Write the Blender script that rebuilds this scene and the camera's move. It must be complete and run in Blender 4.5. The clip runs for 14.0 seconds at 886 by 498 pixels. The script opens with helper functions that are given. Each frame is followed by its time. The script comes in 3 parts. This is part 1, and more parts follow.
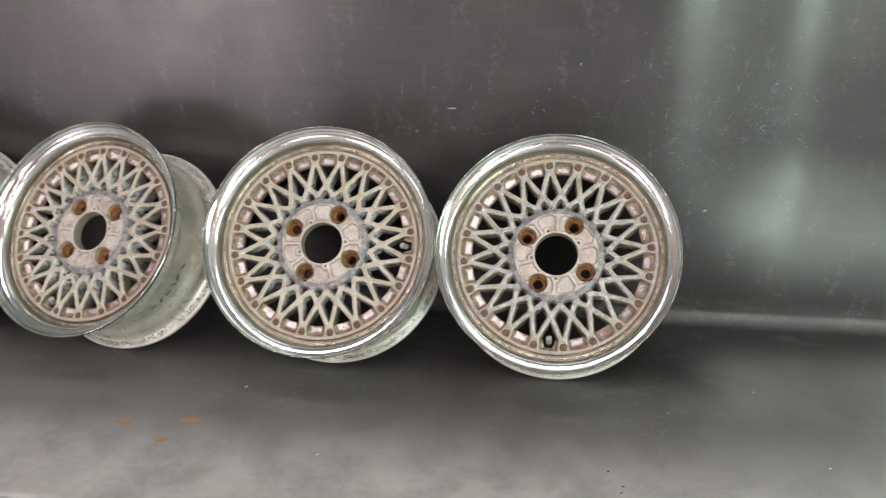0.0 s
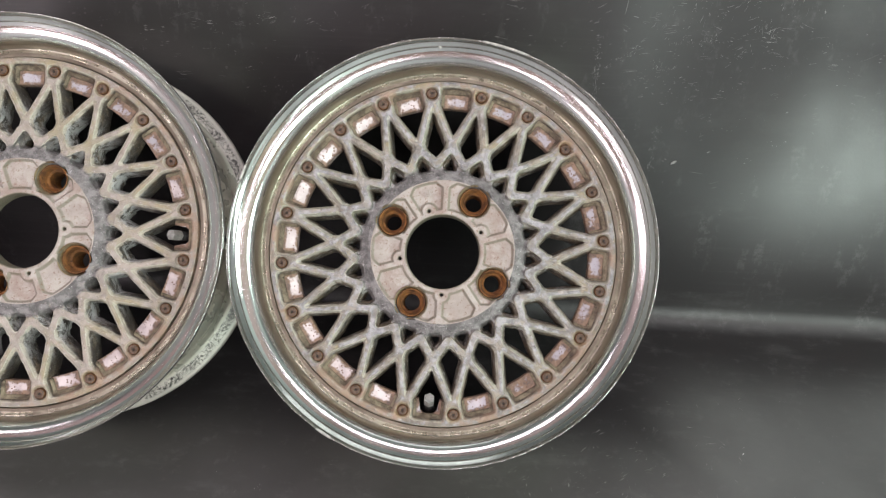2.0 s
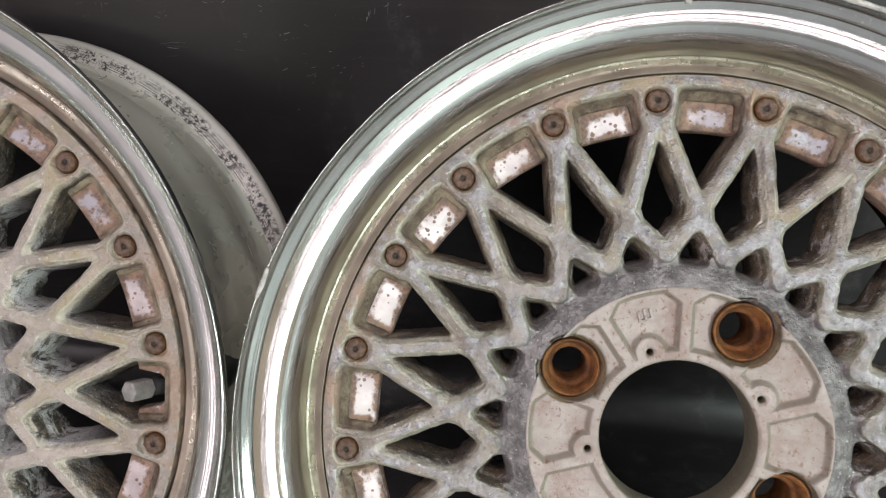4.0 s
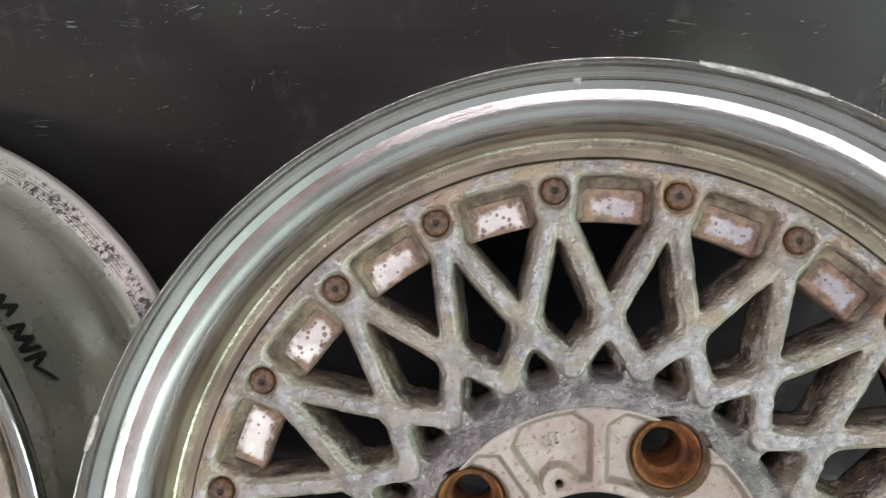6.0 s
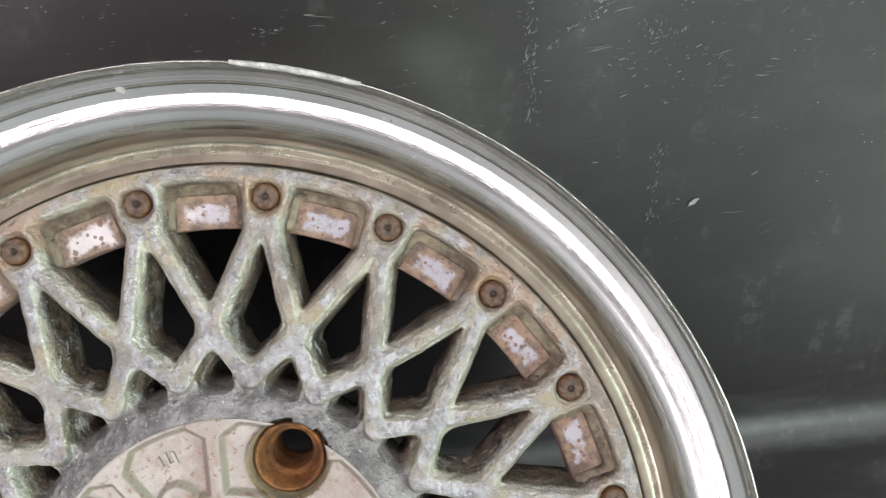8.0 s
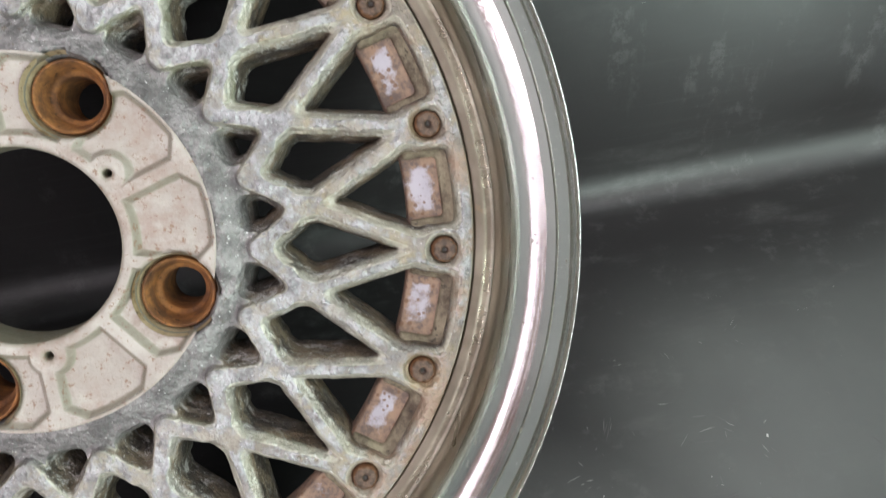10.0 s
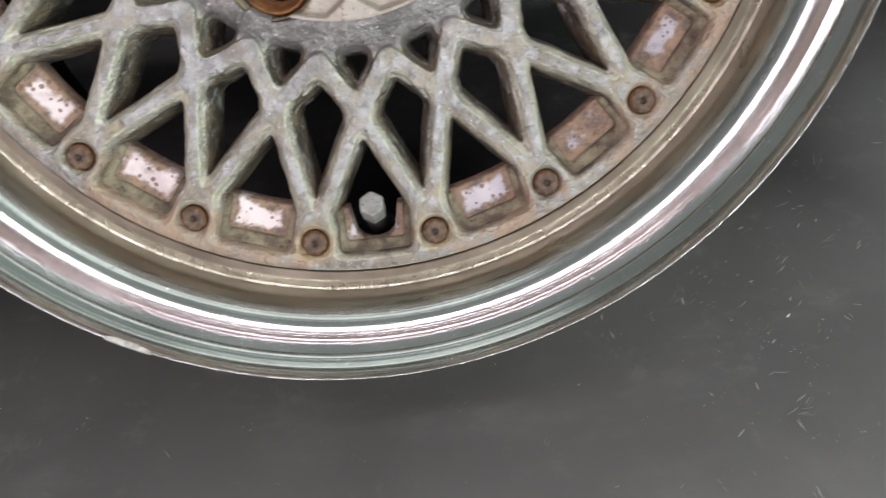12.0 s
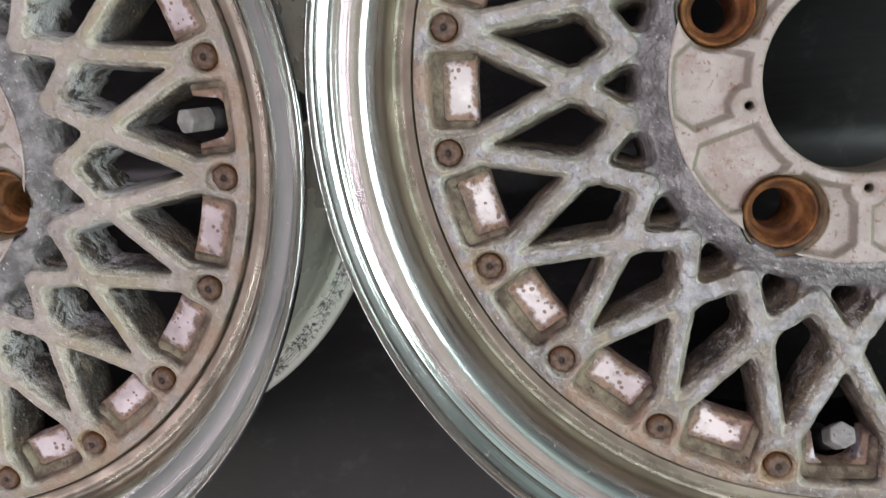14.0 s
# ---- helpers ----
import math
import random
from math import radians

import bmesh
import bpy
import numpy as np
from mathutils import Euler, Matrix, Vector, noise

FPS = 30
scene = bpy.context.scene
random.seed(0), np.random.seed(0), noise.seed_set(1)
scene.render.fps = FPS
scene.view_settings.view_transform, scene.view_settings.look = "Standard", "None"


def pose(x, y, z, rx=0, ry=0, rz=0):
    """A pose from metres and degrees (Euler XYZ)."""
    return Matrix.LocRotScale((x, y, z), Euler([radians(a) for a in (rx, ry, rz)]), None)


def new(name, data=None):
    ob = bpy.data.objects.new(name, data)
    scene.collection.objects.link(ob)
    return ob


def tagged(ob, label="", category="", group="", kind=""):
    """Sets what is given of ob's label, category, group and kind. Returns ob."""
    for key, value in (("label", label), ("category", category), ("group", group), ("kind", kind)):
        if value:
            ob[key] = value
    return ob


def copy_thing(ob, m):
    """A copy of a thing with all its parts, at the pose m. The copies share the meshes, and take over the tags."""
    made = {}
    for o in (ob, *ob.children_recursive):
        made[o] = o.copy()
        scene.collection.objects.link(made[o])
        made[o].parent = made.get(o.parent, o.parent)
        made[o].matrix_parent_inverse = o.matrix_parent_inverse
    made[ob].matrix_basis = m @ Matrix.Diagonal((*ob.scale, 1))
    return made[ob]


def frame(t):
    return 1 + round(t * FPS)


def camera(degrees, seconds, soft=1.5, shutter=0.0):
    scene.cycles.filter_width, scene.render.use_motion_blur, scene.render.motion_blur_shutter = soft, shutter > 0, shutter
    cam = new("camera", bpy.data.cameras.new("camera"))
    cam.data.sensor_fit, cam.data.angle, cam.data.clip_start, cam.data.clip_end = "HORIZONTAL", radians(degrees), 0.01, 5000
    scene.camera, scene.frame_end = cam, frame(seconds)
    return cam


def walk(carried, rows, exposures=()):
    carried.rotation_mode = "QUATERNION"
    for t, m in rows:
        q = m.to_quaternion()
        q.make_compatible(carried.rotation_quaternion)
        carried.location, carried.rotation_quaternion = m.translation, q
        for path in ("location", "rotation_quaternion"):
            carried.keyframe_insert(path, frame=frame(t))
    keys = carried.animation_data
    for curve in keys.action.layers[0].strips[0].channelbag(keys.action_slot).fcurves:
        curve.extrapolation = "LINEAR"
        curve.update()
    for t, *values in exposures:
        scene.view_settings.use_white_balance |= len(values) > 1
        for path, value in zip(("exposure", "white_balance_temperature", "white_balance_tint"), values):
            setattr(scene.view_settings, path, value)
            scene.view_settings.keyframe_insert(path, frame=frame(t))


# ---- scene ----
cam = camera(59.0, 14.0, soft=1.2, shutter=0.2)
# seconds, place of the eye, turn in degrees
PATH = [
    (0.0, 0.0381, -1.1493, 0.8179, 63.647, 2.399, 9.896),
    (0.5, 0.0529, -0.9145, 0.7577, 61.258, 0.828, 7.104),
    (1.0, 0.0310, -0.6678, 0.6857, 58.801, -0.731, 4.714),
    (1.5, 0.0285, -0.6093, 0.6649, 56.836, -1.148, 3.555),
    (2.0, 0.0224, -0.6027, 0.6592, 55.231, -1.402, 3.061),
    (2.5, 0.0007, -0.5640, 0.6570, 53.686, -1.222, 3.695),
    (3.0, -0.0488, -0.4385, 0.6396, 52.006, -0.007, 5.773),
    (3.2, -0.0632, -0.3480, 0.5958, 51.355, 0.074, 6.352),
    (5.3, -0.0752, -0.1788, 0.5114, 49.652, 2.972, 7.331),
    (5.5, -0.0658, -0.1712, 0.5161, 49.728, 3.033, 6.806),
    (6.0, -0.0324, -0.1553, 0.5305, 50.755, 2.802, 4.592),
    (6.5, -0.0026, -0.1477, 0.5390, 50.817, 2.679, 1.832),
    (7.0, 0.0302, -0.1460, 0.5406, 50.929, 2.912, -0.571),
    (7.2, 0.0431, -0.1459, 0.5402, 50.673, 2.939, -1.614),
    (9.3, 0.1138, -0.1826, 0.4632, 46.775, 3.044, -10.436),
    (9.5, 0.1178, -0.1918, 0.4526, 45.530, 3.112, -10.770),
    (10.0, 0.1216, -0.2186, 0.4275, 43.519, 3.564, -11.275),
    (10.5, 0.1116, -0.2457, 0.3993, 41.489, 3.576, -11.591),
    (11.0, 0.0926, -0.2661, 0.3817, 39.097, 3.998, -10.453),
    (11.5, 0.0662, -0.2799, 0.3674, 37.397, 4.433, -8.542),
    (12.0, 0.0256, -0.2819, 0.3620, 36.123, 5.390, -5.620),
    (12.5, -0.0309, -0.2711, 0.3742, 35.898, 6.123, -2.380),
    (13.0, -0.0582, -0.2591, 0.3897, 36.982, 7.707, 1.237),
    (13.5, -0.0825, -0.2491, 0.4081, 38.344, 8.797, 3.692),
    (14.0, -0.0968, -0.2356, 0.4280, 40.801, 9.941, 5.220),
]
walk(cam, [(t, pose(x, y, z, rx, ry, rz)) for t, x, y, z, rx, ry, rz in PATH],
     exposures=[(0.0, 0.12, 6600, 10), (1.5, -0.04, 6550, 12), (3.0, -0.16, 6500, 13), (5.5, -0.36, 6450, 13), (6.5, -0.17, 6400, 12), (9.5, 0.13, 6300, 7), (12.0, -0.11, 6400, 11), (13.0, -0.17, 6350, 13), (14.0, -0.38, 6250, 15)])

# ---- light: an indoor workshop with ceiling lamps ----
world = bpy.data.worlds.new("room_air")
world.use_nodes = True
scene.world = world
world.node_tree.nodes["Background"].inputs[0].default_value = (0.8, 0.85, 1.0, 1)
world.node_tree.nodes["Background"].inputs[1].default_value = 0.004


def ceiling_lamp(x, y, z, sx, sy, watts, colour=(1.0, 0.97, 0.92), turn=0):
    data = bpy.data.lights.new("ceiling_lamp", "AREA")
    data.shape, data.size, data.size_y, data.energy, data.color = "RECTANGLE", sx, sy, watts, colour
    ob = new("ceiling_lamp", data)
    ob.matrix_world = pose(x, y, z, 0, 0, turn)
    return ob


ceiling_lamp(-0.3, -0.85, 2.44, 3.0, 0.2, 35, (1.0, 0.87, 0.95))
ceiling_lamp(-0.75, -2.7, 2.44, 3.2, 0.15, 34, (1.0, 0.86, 0.95))
# unseen lamp, added to brighten the right of the flat sheet by reflection
ceiling_lamp(0.7, 0.95, 2.44, 2.8, 0.6, 8, (0.94, 1.0, 0.97))


def window_light(x, z, sx, sz, watts, colour):
    """Daylight that comes in through an opening of the south wall."""
    ob = ceiling_lamp(x, -3.44, z, sx, sz, watts, colour)
    ob.matrix_world = pose(x, -3.44, z, -90, 0, 0) @ pose(0, 0, 0, 0, 180, 0)
    return ob


window_light(2.05, 1.2, 1.0, 1.9, 108, (0.83, 1.0, 0.91))
window_light(-0.70, 1.35, 0.50, 0.34, 11, (1.0, 0.91, 0.96))
window_light(0.75, 1.45, 0.45, 0.34, 10, (1.0, 0.91, 0.96))
window_light(-2.42, 0.85, 0.95, 1.4, 53, (1.0, 0.86, 0.91))
side_window = ceiling_lamp(2.94, -1.1, 1.3, 1.7, 0.45, 58, (0.86, 1.0, 0.935))
side_window.matrix_world = pose(2.94, -1.1, 1.3, 0, 90, 0)


# ---- materials ----
RIVET_R = 0.152


class Mat:
    """A small helper that strings shader nodes together."""

    def __init__(self, name, rough=0.5, metal=0.0):
        self.m = bpy.data.materials.new(name)
        self.m.use_nodes = True
        self.t = self.m.node_tree
        self.b = self.t.nodes["Principled BSDF"]
        self.b.inputs["Roughness"].default_value = rough
        self.b.inputs["Metallic"].default_value = metal
        self.co = self.t.nodes.new("ShaderNodeTexCoord").outputs["Object"]

    def node(self, kind, **values):
        n = self.t.nodes.new(kind)
        for key, v in values.items():
            n.inputs[key.replace("_", " ")].default_value = v
        return n

    def link(self, a, b):
        self.t.links.new(a, b)

    def shift(self):
        """Object coordinates moved by a random amount for each object."""
        info = self.t.nodes.new("ShaderNodeObjectInfo")
        mul = self.t.nodes.new("ShaderNodeVectorMath")
        mul.operation = "MULTIPLY_ADD"
        self.link(info.outputs["Random"], mul.inputs[0])
        mul.inputs[1].default_value = (3.1, 5.7, 7.3)
        self.link(self.co, mul.inputs[2])
        self.co = mul.outputs[0]

    def noise(self, scale, detail=4.0, rough=0.55, co=None, distortion=0.0):
        n = self.node("ShaderNodeTexNoise", Scale=scale, Detail=detail, Roughness=rough, Distortion=distortion)
        self.link(co or self.co, n.inputs["Vector"])
        return n.outputs["Fac"]

    def ramp(self, fac, lo, hi, a=0.0, b=1.0):
        n = self.t.nodes.new("ShaderNodeMapRange")
        n.interpolation_type = "SMOOTHSTEP"
        self.link(fac, n.inputs["Value"])
        for key, v in (("From Min", lo), ("From Max", hi), ("To Min", a), ("To Max", b)):
            n.inputs[key].default_value = v
        return n.outputs["Result"]

    def mix(self, fac, a, b):
        n = self.t.nodes.new("ShaderNodeMix")
        n.data_type = "RGBA"
        for v, slot in ((fac, n.inputs[0]), (a, n.inputs[6]), (b, n.inputs[7])):
            if isinstance(v, (int, float)):
                slot.default_value = v
            elif isinstance(v, tuple):
                slot.default_value = (*v, 1)
            else:
                self.link(v, slot)
        return n.outputs[2]

    def math(self, op, a, b=0.0):
        n = self.t.nodes.new("ShaderNodeMath")
        n.operation = op
        for v, slot in ((a, n.inputs[0]), (b, n.inputs[1])):
            if isinstance(v, (int, float)):
                slot.default_value = v
            else:
                self.link(v, slot)
        return n.outputs[0]

    def set(self, key, value):
        if isinstance(value, tuple):
            self.b.inputs[key].default_value = (*value, 1)
        elif isinstance(value, (int, float)):
            self.b.inputs[key].default_value = value
        else:
            self.link(value, self.b.inputs[key])

    def bump(self, height, distance, strength=1.0):
        n = self.t.nodes.new("ShaderNodeBump")
        n.inputs["Strength"].default_value, n.inputs["Distance"].default_value = strength, distance
        self.link(height, n.inputs["Height"])
        if self.b.inputs["Normal"].links:
            self.link(self.b.inputs["Normal"].links[0].from_socket, n.inputs["Normal"])
        self.link(n.outputs[0], self.b.inputs["Normal"])

    def axle(self):
        """Distance from the wheel's axle."""
        sep = self.t.nodes.new("ShaderNodeSeparateXYZ")
        tex = self.t.nodes.new("ShaderNodeTexCoord")
        self.link(tex.outputs["Object"], sep.inputs[0])
        return self.math("SQRT", self.math("ADD", self.math("MULTIPLY", sep.outputs[0], sep.outputs[0]), self.math("MULTIPLY", sep.outputs[2], sep.outputs[2])))

    def turned(self, scale, detail=2.0):
        """Fine concentric tool marks."""
        com = self.t.nodes.new("ShaderNodeCombineXYZ")
        self.link(self.axle(), com.inputs[0])
        return self.noise(scale, detail, 0.6, com.outputs[0])

    def side(self):
        """1 on the side walls of a casting, 0 on its front."""
        sep = self.t.nodes.new("ShaderNodeSeparateXYZ")
        tex = self.t.nodes.new("ShaderNodeTexCoord")
        self.link(tex.outputs["Normal"], sep.inputs[0])
        return self.ramp(self.math("ABSOLUTE", sep.outputs[1]), 0.75, 0.25)

    def stretched(self, scale, turn=(0, 0, 0)):
        n = self.t.nodes.new("ShaderNodeMapping")
        n.inputs["Scale"].default_value = scale
        n.inputs["Rotation"].default_value = [radians(a) for a in turn]
        self.link(self.co, n.inputs["Vector"])
        return n.outputs[0]


def cast_metal(name, light, dark, chalk, wear=1.0, olive=1.0):
    """Weathered cast aluminium: worn cream paint, bare blue-grey patches, chalky oxide and brown grime down its flanks."""
    k = Mat(name, 0.55)
    tex = k.t.nodes.new("ShaderNodeTexCoord")
    place = k.t.nodes.new("ShaderNodeSeparateXYZ")
    k.link(tex.outputs["Object"], place.inputs[0])
    k.shift()
    base = k.mix(k.ramp(k.noise(45, 6, 0.7), 0.38, 0.62), dark, light)
    base = k.mix(k.math("MULTIPLY", k.ramp(k.noise(28, 6, 0.7), 0.46, 0.62), 0.85), base, (0.27, 0.232, 0.135))
    worn = k.math("ADD", k.noise(30, 5, 0.7), k.ramp(k.axle(), 0.112, 0.090, 0.0, 0.12))
    bare = k.math("MULTIPLY", k.ramp(worn, 0.42, 0.51, 0.0, wear), k.ramp(k.noise(110, 5, 0.65), 0.38, 0.54, 0.3, 1.0))
    base = k.mix(k.math("MULTIPLY", bare, 0.85), base, k.mix(k.ramp(k.noise(120, 5, 0.65), 0.36, 0.64), (0.16, 0.163, 0.172), (0.36, 0.366, 0.38)))
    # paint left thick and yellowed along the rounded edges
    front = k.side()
    norm = k.t.nodes.new("ShaderNodeSeparateXYZ")
    k.link(tex.outputs["Normal"], norm.inputs[0])
    edge = k.math("MULTIPLY", k.ramp(k.math("ABSOLUTE", norm.outputs[1]), 0.95, 0.80), k.ramp(k.noise(55, 5, 0.7), 0.33, 0.52))
    base = k.mix(k.math("MULTIPLY", edge, 0.65), base, (0.48, 0.465, 0.375))
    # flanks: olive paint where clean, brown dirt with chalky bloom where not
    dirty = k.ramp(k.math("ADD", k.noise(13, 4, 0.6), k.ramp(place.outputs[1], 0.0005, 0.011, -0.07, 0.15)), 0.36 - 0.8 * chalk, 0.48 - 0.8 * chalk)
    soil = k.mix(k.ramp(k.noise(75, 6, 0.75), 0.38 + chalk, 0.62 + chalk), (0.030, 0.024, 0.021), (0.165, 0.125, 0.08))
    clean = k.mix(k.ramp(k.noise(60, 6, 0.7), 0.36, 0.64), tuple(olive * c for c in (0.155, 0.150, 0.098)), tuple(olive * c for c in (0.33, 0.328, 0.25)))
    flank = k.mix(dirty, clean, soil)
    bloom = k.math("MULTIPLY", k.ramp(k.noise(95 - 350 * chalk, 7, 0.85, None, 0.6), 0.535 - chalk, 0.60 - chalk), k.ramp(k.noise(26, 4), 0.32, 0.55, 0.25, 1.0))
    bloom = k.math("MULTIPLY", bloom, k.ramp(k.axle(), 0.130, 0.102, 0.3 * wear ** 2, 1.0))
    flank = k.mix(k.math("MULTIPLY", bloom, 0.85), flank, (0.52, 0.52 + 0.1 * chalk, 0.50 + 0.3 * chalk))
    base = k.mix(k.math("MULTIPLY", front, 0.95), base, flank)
    ring = k.math("MULTIPLY", k.ramp(k.axle(), 0.0825, 0.0785), k.ramp(k.noise(120, 5, 0.7), 0.22, 0.42))
    base = k.mix(ring, base, k.mix(k.ramp(k.noise(110, 6, 0.7), 0.36, 0.64), (0.085, 0.081, 0.079), (0.225, 0.217, 0.212)))
    # pale specks painted in as fine glints
    base = k.mix(k.math("MULTIPLY", k.ramp(k.noise(560, 3, 0.7), 0.63, 0.70), 0.75), base, (0.58, 0.58, 0.56))
    base = k.mix(k.math("MULTIPLY", k.ramp(k.noise(300, 5, 0.75), 0.60, 0.69), 0.75), base, (0.10, 0.078, 0.055))
    rim = k.math("MULTIPLY", k.ramp(k.axle(), 0.1425, 0.150), k.ramp(k.noise(45, 5, 0.7), 0.44, 0.62))
    base = k.mix(k.math("MULTIPLY", rim, 0.85), base, (0.285, 0.20, 0.14))
    # rust bleeding from some of the rivets
    angle = k.math("MULTIPLY", k.math("ARCTAN2", place.outputs[0], place.outputs[2]), 57.29578)
    off = k.math("MULTIPLY", k.math("PINGPONG", k.math("ADD", angle, 360.0), 9.0), 0.00265)
    away = k.math("SUBTRACT", k.axle(), RIVET_R)
    gap = k.math("SQRT", k.math("ADD", k.math("MULTIPLY", off, off), k.math("MULTIPLY", away, away)))
    bleed = k.math("MULTIPLY", k.ramp(k.math("ADD", gap, k.math("MULTIPLY", k.noise(220, 4, 0.7), 0.005)), 0.0125, 0.0080), k.ramp(k.noise(16, 3), 0.50, 0.62))
    base = k.mix(k.math("MULTIPLY", bleed, 0.5), base, (0.33, 0.215, 0.09))
    k.set("Base Color", base)
    k.set("Metallic", k.math("MULTIPLY", k.math("MULTIPLY", bare, k.math("SUBTRACT", 1.0, front)), 0.5))
    k.set("Roughness", k.math("SUBTRACT", k.ramp(k.noise(60), 0.3, 0.7, 0.40, 0.60), k.math("MULTIPLY", bare, 0.10)))
    k.bump(k.noise(520, 2, 0.5), 0.0016, 0.5)
    k.bump(k.noise(170, 4, 0.6), 0.0042, 0.6)
    return k.m


def hub_paint():
    """Cream paint gone pinkish in clouds, freckled with rust, olive along the bevels, darker olive on the side walls.
    """
    k = Mat("hub_paint", 0.5)
    k.shift()
    base = k.mix(k.ramp(k.noise(50, 5, 0.6), 0.35, 0.65), (0.30, 0.265, 0.235), (0.385, 0.355, 0.32))
    base = k.mix(k.math("MULTIPLY", k.ramp(k.noise(38, 7, 0.75), 0.46, 0.64), 0.75), base, (0.245, 0.18, 0.15))
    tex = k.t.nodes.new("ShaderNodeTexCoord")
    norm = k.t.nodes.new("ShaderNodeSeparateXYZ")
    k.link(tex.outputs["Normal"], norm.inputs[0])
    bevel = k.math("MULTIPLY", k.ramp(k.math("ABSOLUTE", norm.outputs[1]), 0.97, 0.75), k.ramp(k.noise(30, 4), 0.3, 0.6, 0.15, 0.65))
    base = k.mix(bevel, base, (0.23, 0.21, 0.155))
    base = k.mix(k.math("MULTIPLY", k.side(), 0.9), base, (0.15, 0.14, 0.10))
    base = k.mix(k.math("MULTIPLY", k.ramp(k.noise(300, 4, 0.75), 0.56, 0.65), 0.9), base, (0.19, 0.115, 0.075))
    k.set("Base Color", base)
    k.set("Roughness", k.ramp(k.noise(80), 0.3, 0.7, 0.35, 0.6))
    k.bump(k.noise(420, 4, 0.7), 0.0014, 0.5)
    k.bump(k.noise(90, 4, 0.6), 0.0030, 0.4)
    return k.m


def polished():
    k = Mat("polished_aluminium", 0.15, 1.0)
    k.shift()
    base = k.mix(k.ramp(k.noise(16, 4), 0.4, 0.7), (0.57, 0.58, 0.56), (0.45, 0.455, 0.44))
    pits = k.ramp(k.noise(240, 4, 0.7), 0.66, 0.72)
    base = k.mix(pits, base, (0.34, 0.32, 0.28))
    base = k.mix(k.ramp(k.noise(520, 3, 0.6), 0.68, 0.71), base, (0.80, 0.80, 0.79))
    dull = k.math("MULTIPLY", k.ramp(k.axle(), 0.1768, 0.1738), k.ramp(k.noise(22, 3, 0.5), 0.25, 0.7, 0.75, 1.0))
    base = k.mix(dull, base, (0.41, 0.38, 0.32))
    k.set("Base Color", base)
    rough = k.math("ADD", k.ramp(k.noise(35, 5), 0.3, 0.75, 0.11, 0.165), k.math("MULTIPLY", pits, 0.4))
    rough = k.math("ADD", rough, k.ramp(k.axle(), 0.1885, 0.1800, 0.0, 0.03))
    k.set("Roughness", k.math("ADD", rough, k.math("MULTIPLY", dull, 0.16)))
    k.bump(k.turned(1500, 3), 0.0004, 0.20)
    k.bump(k.turned(420, 2), 0.0008, 0.10)
    k.bump(k.noise(300, 3, 0.6), 0.0004, 0.03)
    return k.m


def stained_metal():
    """The dull channel between lip and face, brown with brake dust."""
    k = Mat("brake_dust_aluminium", 0.34, 0.75)
    k.shift()
    base = k.mix(k.ramp(k.noise(30, 5), 0.35, 0.68), (0.12, 0.104, 0.078), (0.21, 0.188, 0.145))
    base = k.mix(k.math("MULTIPLY", k.ramp(k.noise(160, 5, 0.7), 0.60, 0.72), 0.6), base, (0.20, 0.14, 0.08))
    clean = k.math("MULTIPLY", k.ramp(k.axle(), 0.1668, 0.1684), k.ramp(k.noise(40, 5, 0.7), 0.36, 0.60, 0.25, 1.0))
    base = k.mix(clean, base, (0.37, 0.36, 0.285))
    k.set("Base Color", base)
    k.set("Roughness", k.math("SUBTRACT", k.ramp(k.noise(90), 0.3, 0.7, 0.28, 0.42), k.math("MULTIPLY", clean, 0.10)))
    k.bump(k.noise(400, 3, 0.7), 0.0005, 0.3)
    return k.m


def barrel_metal():
    k = Mat("barrel_aluminium", 0.3, 0.55)
    k.shift()
    base = k.mix(k.ramp(k.noise(14, 4), 0.35, 0.7), (0.52, 0.52, 0.44), (0.62, 0.61, 0.52))
    base = k.mix(k.ramp(k.noise(120, 5, 0.7), 0.62, 0.72), base, (0.18, 0.17, 0.14))
    k.set("Base Color", base)
    k.set("Roughness", k.ramp(k.noise(30), 0.3, 0.7, 0.22, 0.34))
    k.bump(k.noise(250, 3), 0.0004, 0.3)
    return k.m


def flange_metal():
    """Back flange with black tyre marks along its bead."""
    k = Mat("scuffed_flange", 0.36, 0.35)
    k.shift()
    base = k.mix(k.ramp(k.noise(18, 4), 0.35, 0.65), (0.46, 0.45, 0.40), (0.62, 0.60, 0.54))
    r = k.axle()
    band = k.math("MULTIPLY", k.ramp(r, 0.1815, 0.1830), k.ramp(r, 0.1925, 0.1895))
    line = k.math("MULTIPLY", k.ramp(k.turned(1300, 3), 0.50, 0.56), k.ramp(k.noise(70, 4, 0.7), 0.42, 0.52))
    marks = k.math("MULTIPLY", band, k.math("MAXIMUM", k.math("MULTIPLY", k.ramp(k.noise(360, 6, 0.8), 0.49, 0.54), k.ramp(k.noise(40, 3), 0.34, 0.50)), line))
    base = k.mix(marks, base, (0.025, 0.022, 0.02))
    k.set("Base Color", base)
    k.set("Metallic", k.math("MULTIPLY", k.math("SUBTRACT", 1.0, marks), 0.35))
    k.bump(k.noise(300, 4, 0.7), 0.0006, 0.4)
    return k.m


def rusty(name, dark, light, scale=140, rough=0.75, metal=0.0, gloss=0.5):
    k = Mat(name, rough, metal)
    k.set("Specular IOR Level", gloss)
    k.shift()
    base = k.mix(k.ramp(k.noise(scale, 6, 0.7), 0.35, 0.68), dark, light)
    base = k.mix(k.ramp(k.noise(scale * 3, 4, 0.7), 0.58, 0.7), base, tuple(0.4 * c for c in dark))
    k.set("Base Color", base)
